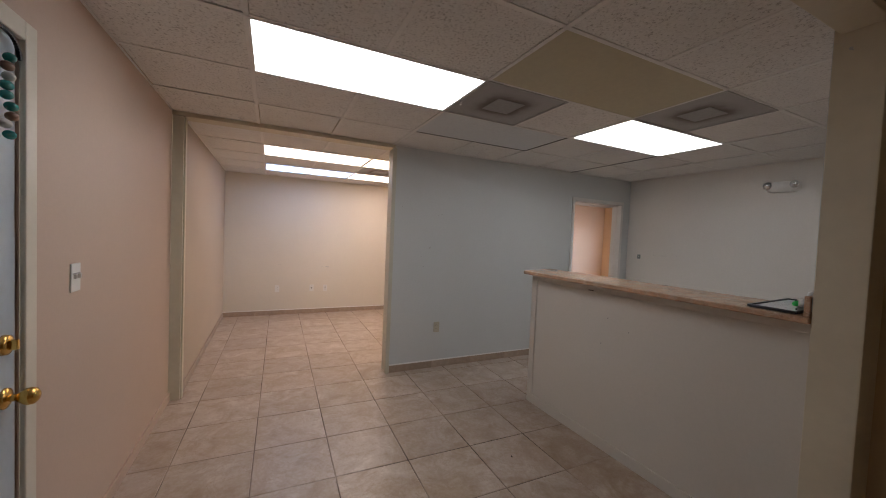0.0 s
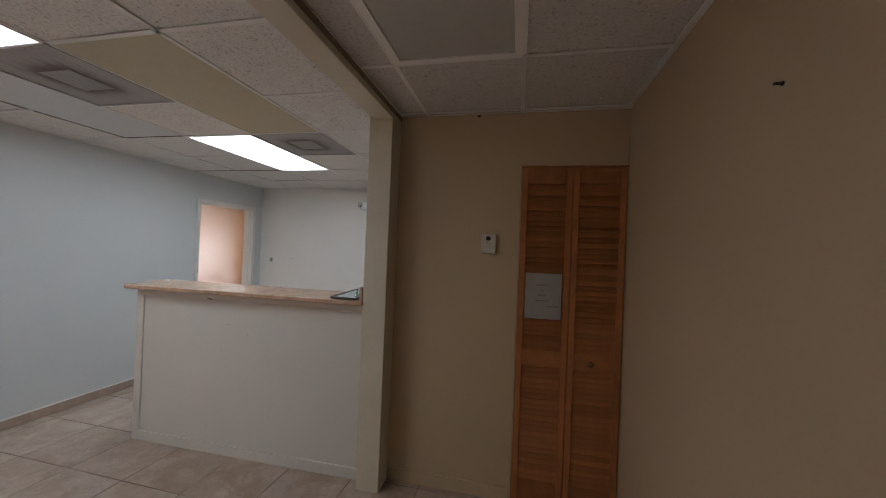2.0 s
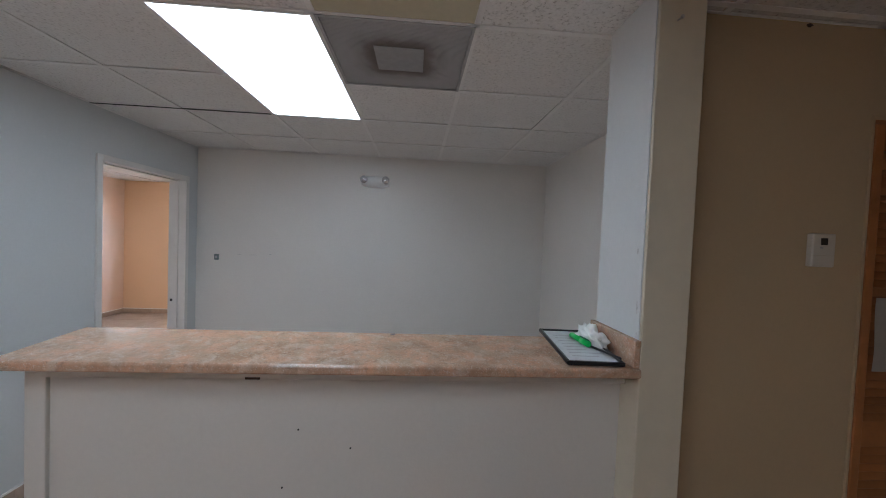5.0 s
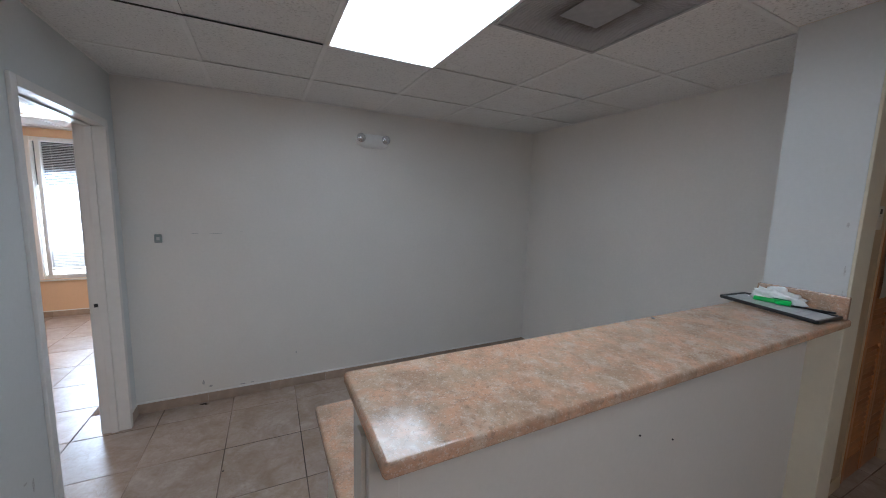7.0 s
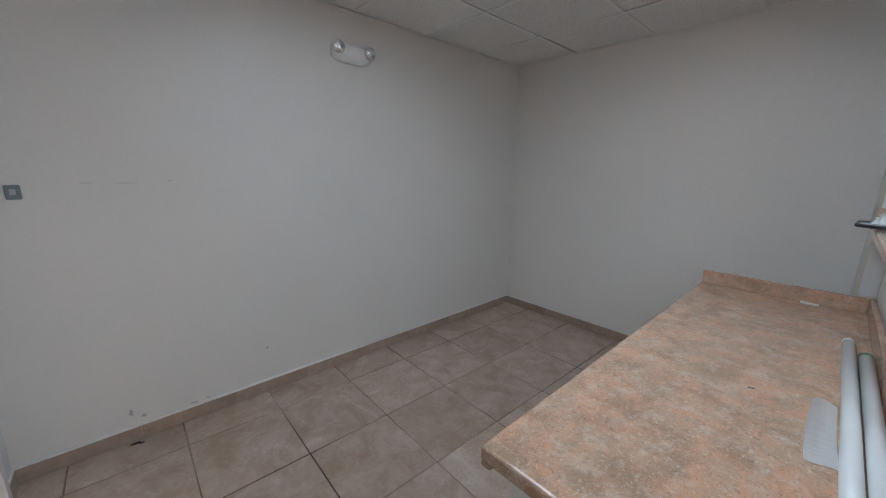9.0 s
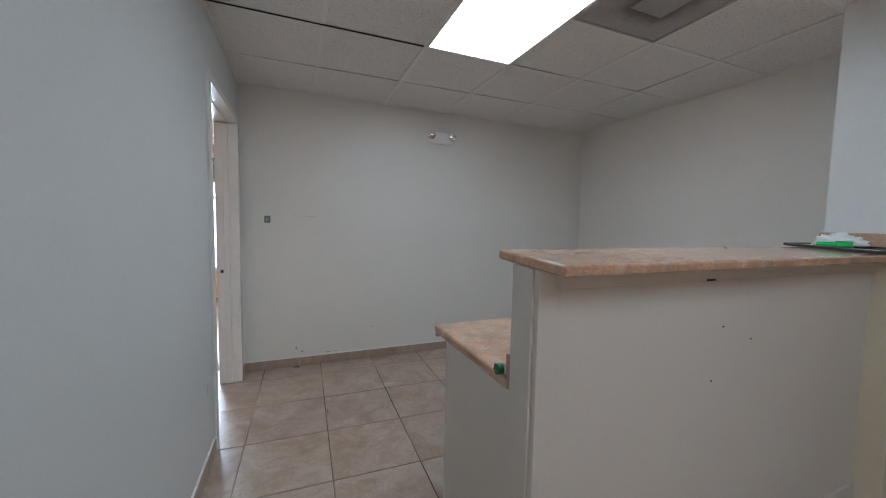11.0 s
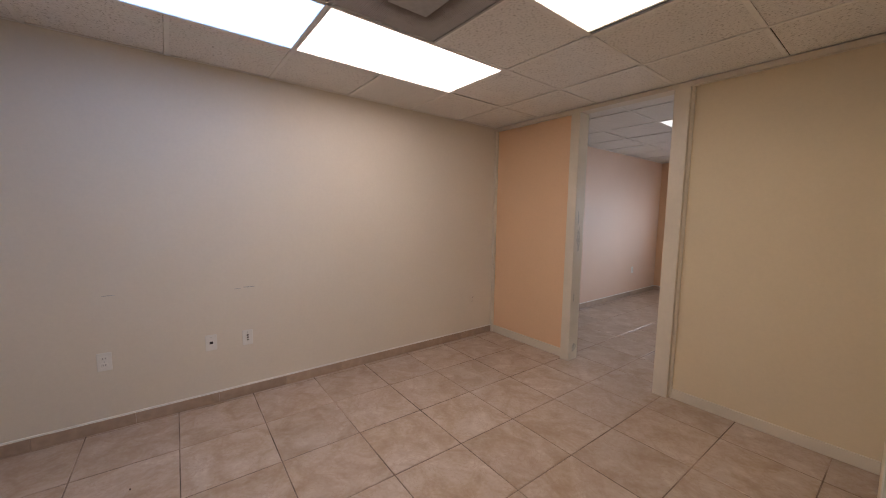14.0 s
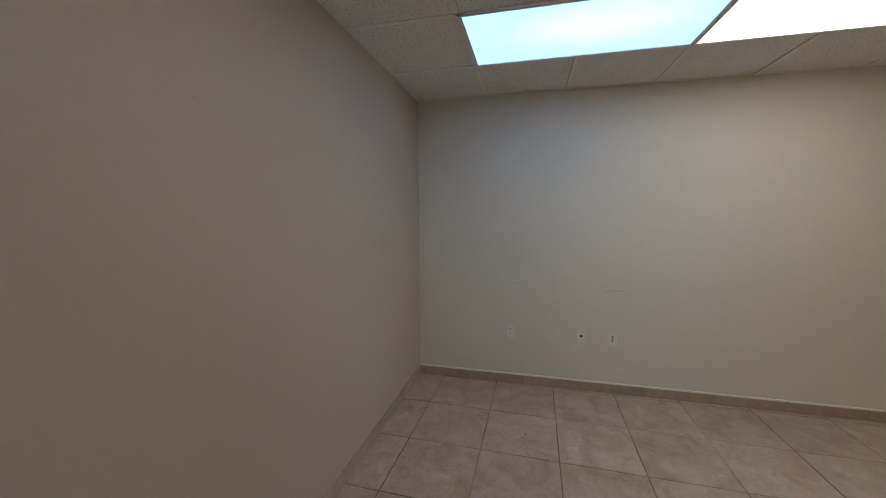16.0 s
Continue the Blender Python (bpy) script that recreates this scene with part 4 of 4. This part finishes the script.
# ---- back room window ----
wi = tagged(thing("window_1", ((WX0 + WX1) / 2, YC, 0), "bright window with white half-raised horizontal blinds", "window"), kind="structure")
wa = (WX1 - WX0) / 2
part("window_frame", boxes((-wa, -wa + 0.05, 0.012, 0.10, WZ0, WZ1), (-wa + 0.085, -wa + 0.13, 0.03, 0.10, WZ0 + 0.05, WZ1 - 0.05), (wa - 0.05, wa, 0.03, 0.10, WZ0, WZ1), (-wa + 0.05, wa - 0.05, 0.03, 0.10, WZ0, WZ0 + 0.05), (-wa + 0.05, wa - 0.05, 0.03, 0.10, WZ1 - 0.05, WZ1), bevel=0.004), M_WHITE_TRIM, wi)
part("window_sill", boxes((-wa - 0.03, wa + 0.03, -0.035, 0.10, WZ0 - 0.02, WZ0 - 0.002), bevel=0.004), M_WHITE_TRIM, wi)
for za, zb in ((WZ0 + 0.05, WZ1 - 0.05),):
    g = part("pane", boxes((-wa + 0.052, wa - 0.052, 0.063, 0.067, za, zb)), M_GLASS, wi)
    g.visible_shadow = False
shell("backdrop", boxes((-9, 7, 13.0, 13.05, -0.3, 6.0)), glow("bright_daylight_distance", (0.93, 0.97, 1.0), 6.0), "overexposed bright daylight beyond the window", "backdrop")
# made-up dark slats outside, which keep the window's upper part from glaring
aw = bmesh.new()
for k in range(18):
    ya, za = YC + 0.14 + 0.12 * k, 2.42 - 0.038 * k
    slab(aw, WX0 - 2.2, WX1 + 2.2, ya, ya + 0.118, za - 0.05, za)
shell("awning", aw, mat("window_darkening_slats", (0.05, 0.05, 0.055), 0.6), "dark slats added outside to darken the upper part of the window", "awning")
bl = thing("window_blind", ((WX0 + WX1) / 2, YC + 0.015, WZ1), "white horizontal blinds hanging in the window", "blinds")
part("headrail", boxes((-wa + 0.14, wa - 0.01, -0.02, 0.02, -0.045, -0.004), bevel=0.003), M_BLIND, bl)
bslat = mesh("slat", boxes((-wa + 0.145, wa - 0.02, -0.0115, 0.0115, -0.0006, 0.0006)), M_BLIND)
for i in range(78):
    s = new("slat", bslat)
    s.parent = bl
    tilt = 14 if i < 62 else 40
    s.matrix_local = pose(0, 0, -0.06 - i * 0.0205, tilt, 0, 0)
part("bottom_rail", boxes((-wa + 0.145, wa - 0.02, -0.012, 0.012, -1.68, -1.665), bevel=0.002), M_BLIND, bl)
for sx in (-0.3, 0.3):
    part("ladder_cord", boxes((sx - 0.001, sx + 0.001, -0.013, -0.012, -1.67, -0.04)), M_BLIND, bl)

# ---- marks of wear on walls, counter and floor ----
M_SCUFF = mat("grey_scuff", (0.50, 0.495, 0.485), 0.7, grain=120, amount=0.3, bump=0.0)
M_GRIME = mat("grey_hand_grime", (0.53, 0.50, 0.44), 0.5, grain=60, amount=0.25, bump=0.0)
M_DIRT = mat("dark_brown_dirt", (0.05, 0.035, 0.028), 0.8, bump=0.2)
M_SMUT = mat("grey_smut", (0.16, 0.15, 0.14), 0.8, bump=0.2)
marks = random.Random(17)


def scuff(wall, x, y, z, w, h, normal, material=M_SCUFF):
    """A thin ragged smear on a wall that faces along normal."""
    bm = bmesh.new()
    n = 14
    ring = []
    for i in range(n):
        a = 2 * math.pi * i / n
        k = marks.uniform(0.55, 1.0)
        u, v = w / 2 * k * math.cos(a), h / 2 * k * math.sin(a)
        ring.append(bm.verts.new((x + (u if normal[1] else 0) + normal[0] * 0.0006, y + (u if normal[0] else 0) + normal[1] * 0.0006, z + v)))
    f = bm.faces.new(ring)
    ext = bmesh.ops.extrude_face_region(bm, geom=[f])
    for v in ext["geom"]:
        if isinstance(v, bmesh.types.BMVert):
            v.co -= Vector((*normal, 0)) * 0.0012
    part("scuff_mark", bm, material, bpy.data.objects[wall], "grey scuff mark")


for x, z, w, h in ((0.417, 1.342, 0.07, 0.004), (0.551, 1.340, 0.10, 0.004), (0.725, 1.351, 0.03, 0.004), (0.467, 0.125, 0.03, 0.02), (0.42, 0.16, 0.02, 0.05), (0.689, 0.097, 0.05, 0.012), (0.759, 0.10, 0.03, 0.012), (1.1, 0.30, 0.012, 0.03)):
    scuff("wall_reception_north", x, YN, z, w, h, (0, -1))
for y, z, w, h in ((1.675, 0.831, 0.11, 0.010), (1.60, 0.825, 0.06, 0.006), (0.899, 0.861, 0.08, 0.006)):
    scuff("wall_office_west", XB, y, z, w, h, (1, 0))
for y, z, w, h in ((2.325, 1.344, 0.022, 0.022), (2.337, 1.352, 0.012, 0.014), (2.231, 1.247, 0.012, 0.010), (2.258, 1.135, 0.018, 0.012), (2.46, 1.717, 0.018, 0.014), (2.416, 1.703, 0.010, 0.010), (1.99, 1.773, 0.012, 0.012), (4.25, 0.42, 0.016, 0.07), (4.20, 0.46, 0.03, 0.012)):
    scuff("wall_lobby_west", 0.0, y, z, w, h, (1, 0))
for x, z, w, h in ((-2.2, 0.35, 0.03, 0.05), (-1.6, 0.62, 0.012, 0.02), (-1.0, 1.75, 0.01, 0.01)):
    scuff("wall_office_south", x, 0.063, z, w, h, (0, 1))
for y, z, w, h in ((2.862, 1.575, 0.012, 0.03), (2.850, 1.39, 0.008, 0.05), (2.846, 1.30, 0.006, 0.03)):
    scuff("pier_face", 2.941, y, z, w, h, (-1, 0))
for y, z, w, h in ((4.29, 1.17, 0.07, 0.30), (4.275, 1.38, 0.03, 0.16), (4.30, 0.12, 0.09, 0.10), (4.26, 0.62, 0.02, 0.12)):
    scuff("trim_partition", -2.055, y, z, w, h, (1, 0), M_GRIME)
scuff("wall_closet", 3.626, 2.985, 2.425, 0.035, 0.018, (0, -1), M_DIRT)
part("dent", boxes((1.70, 1.745, 2.8935, 2.8955, 1.124, 1.131)), M_DIRT, counter, "dark chip below the bar top")


def crumb(name, x, y, z, size, label):
    bm = bmesh.new()
    bmesh.ops.create_icosphere(bm, subdivisions=2, radius=1)
    for v in bm.verts:
        k = 1 + 0.6 * noise.noise(v.co * 2.1 + Vector((x * 9, y * 9, 0)))
        v.co = Vector((v.co.x * size * k, v.co.y * size * 0.45 * k, max(v.co.z, -0.3) * size * 0.2 * k + size * 0.06))
    ob = tagged(new(name, mesh(name, bm, M_DIRT if z < 0.5 else M_SMUT, True)), label, "debris", "bits of debris")
    ob.matrix_world = pose(x, y, z, 0, 0, marks.uniform(0, 180))


crumb("debris", 0.416, 5.490, 0.002, 0.022, "dark dry debris on the tiles by the wall")
crumb("debris", 0.44, 5.478, 0.002, 0.012, "dark dry debris on the tiles by the wall")
crumb("debris", 2.145, 3.10, 1.2190, 0.013, "small dark crumb on the counter edge")
crumb("debris", 1.787, 3.312, 0.8255, 0.010, "small dark crumb on the desk")
crumb("debris", 1.70, 2.26, 0.0, 0.010, "small dark crumb on the lobby tiles")
crumb("debris", 0.62, 4.62, 0.0, 0.008, "small dark crumb on the reception tiles")
crumb("debris", -2.42, 1.0, 0.0, 0.008, "small dark crumb on the office tiles")

# ---- baseboards of cut floor tile ----


def base_run(name, x0, y0, x1, y1, label, h=0.075, d=0.010, caulked=True):
    """Tile baseboard along a wall, from one end to the other; it stands to the left of that way."""
    run = thing(name, (x0, y0, 0), label, "baseboard", rz=math.degrees(math.atan2(y1 - y0, x1 - x0)))
    tagged(run, kind="structure")
    length = math.hypot(x1 - x0, y1 - y0)
    n = max(1, round(length / 0.46))
    w = length / n
    piece = mesh("tile", boxes((0.0006, w - 0.0006, 0.0, d, 0.0, h), bevel=0.002, segments=1), M_BASE)
    for i in range(n):
        t = new("tile", piece)
        t.parent = run
        t.location = (i * w, 0, 0)
    if caulked:
        part("caulk", boxes((0, length, 0, d - 0.002, h, h + 0.011)), M_CAULK, run, "white caulk bead")


base_run("baseboard_lobby_west", 0, D0 - CAS, 0, 1.906, "beige tile baseboard of the grey wall")
base_run("baseboard_reception_west", 0, YN, 0, D1 + CAS, "short beige tile baseboard by the doorway")
base_run("baseboard_reception_north", XN, YN, 0, YN, "beige tile baseboard behind the reception desk")
base_run("baseboard_reception_east", XN, 3.095, XN, YN, "beige tile baseboard beside the reception desk")
base_run("baseboard_office_west", XB, 4.24, XB, 0.063, "beige tile baseboard of the office")
base_run("baseboard_office_south", XB, 0.063, -0.14, 0.063, "beige tile baseboard of the office side wall", caulked=False)
base_run("baseboard_back_room_west", XC, YC, XC, 4.365, "beige tile baseboard of the back room")
base_run("baseboard_back_room_north", -0.13, YC, XC, YC, "beige tile baseboard under the window")
shell("baseboard_closet", boxes((3.106, 3.902, 2.973, 2.985, 0, 0.085), bevel=0.003), M_BEIGE, "painted beige baseboard of the closet wall", "baseboard")
shell("baseboard_entry_south", boxes((0.0, 1.905, 0, 0.012, 0, 0.07), (2.934, XE, 0, 0.012, 0, 0.07), bevel=0.003), M_PEACH_WALL, "painted peach baseboard by the entrance", "baseboard")
shell("baseboard_entry_east", boxes((XE - 0.012, XE, 0.012, 2.97, 0, 0.07), bevel=0.003), M_BROWN, "painted tan baseboard of the entry", "baseboard")

# ---- floor tiles ----
# one lattice runs through all the rooms, laid a little askew to the walls
TO, TA, TB = Vector((1.0104, 1.1402)), Vector((0.458, -0.0082)), Vector((0.0074, 0.4615))
ZONES = ((XB - 0.1, XE + 0.1, -0.1, 3.78), (XB - 0.1, XN + 0.1, -0.1, YN + 0.1), (XB - 0.1, -0.05, -0.1, YC + 0.1))
lay = random.Random(21)


def tile_prism(corners):
    """A tile on the given corners, with a joint round it and a small bevel at its top edge."""
    c = sum(corners, Vector((0, 0))) / len(corners)
    bm = bmesh.new()
    rings = []
    for inset, z in ((0.0032, -0.012), (0.0032, -0.0022), (0.0054, 0.0)):
        rings.append([bm.verts.new((*(p + (c - p).normalized() * inset * 1.41 - TO), z)) for p in corners])
    for lo, hi in zip(rings, rings[1:]):
        for i in range(len(corners)):
            k = (i + 1) % len(corners)
            bm.faces.new((lo[i], lo[k], hi[k], hi[i]))
    bm.faces.new(rings[-1]), bm.faces.new(rings[0][::-1])
    return bm


def clipped(corners, zone):
    """The part of a polygon inside a rectangle."""
    for axis, limit, sign in ((0, zone[0], 1), (0, zone[1], -1), (1, zone[2], 1), (1, zone[3], -1)):
        out = []
        for p, q in zip(corners, corners[1:] + corners[:1]):
            dp, dq = sign * (p[axis] - limit), sign * (q[axis] - limit)
            if dp >= 0:
                out.append(p)
            if dp * dq < 0:
                out.append(p.lerp(q, dp / (dp - dq)))
        corners = out
        if not corners:
            break
    return corners


def area(corners):
    return abs(sum(p.cross(q) for p, q in zip(corners, corners[1:] + corners[:1]))) / 2 if len(corners) > 2 else 0.0


tile_mesh = mesh("tile", tile_prism([TO, TO + TA, TO + TA + TB, TO + TB]), M_TILE)
for i in range(-11, 9):
    for j in range(-4, 18):
        at = TO + i * TA + j * TB
        quad = [at, at + TA, at + TA + TB, at + TB]
        best = max((clipped(quad, zone) for zone in ZONES), key=area)
        if area(best) < 0.004:
            continue
        if area(best) > 0.999 * area(quad):
            tile = new("tile", tile_mesh)
            tile.location = (*at, 0)
        else:
            tile = new("tile", mesh("tile", tile_prism(best), M_TILE))
            tile.location = (*TO, 0)
        tile.location.z = lay.uniform(-0.0006, 0.0)
        tile.parent = floor
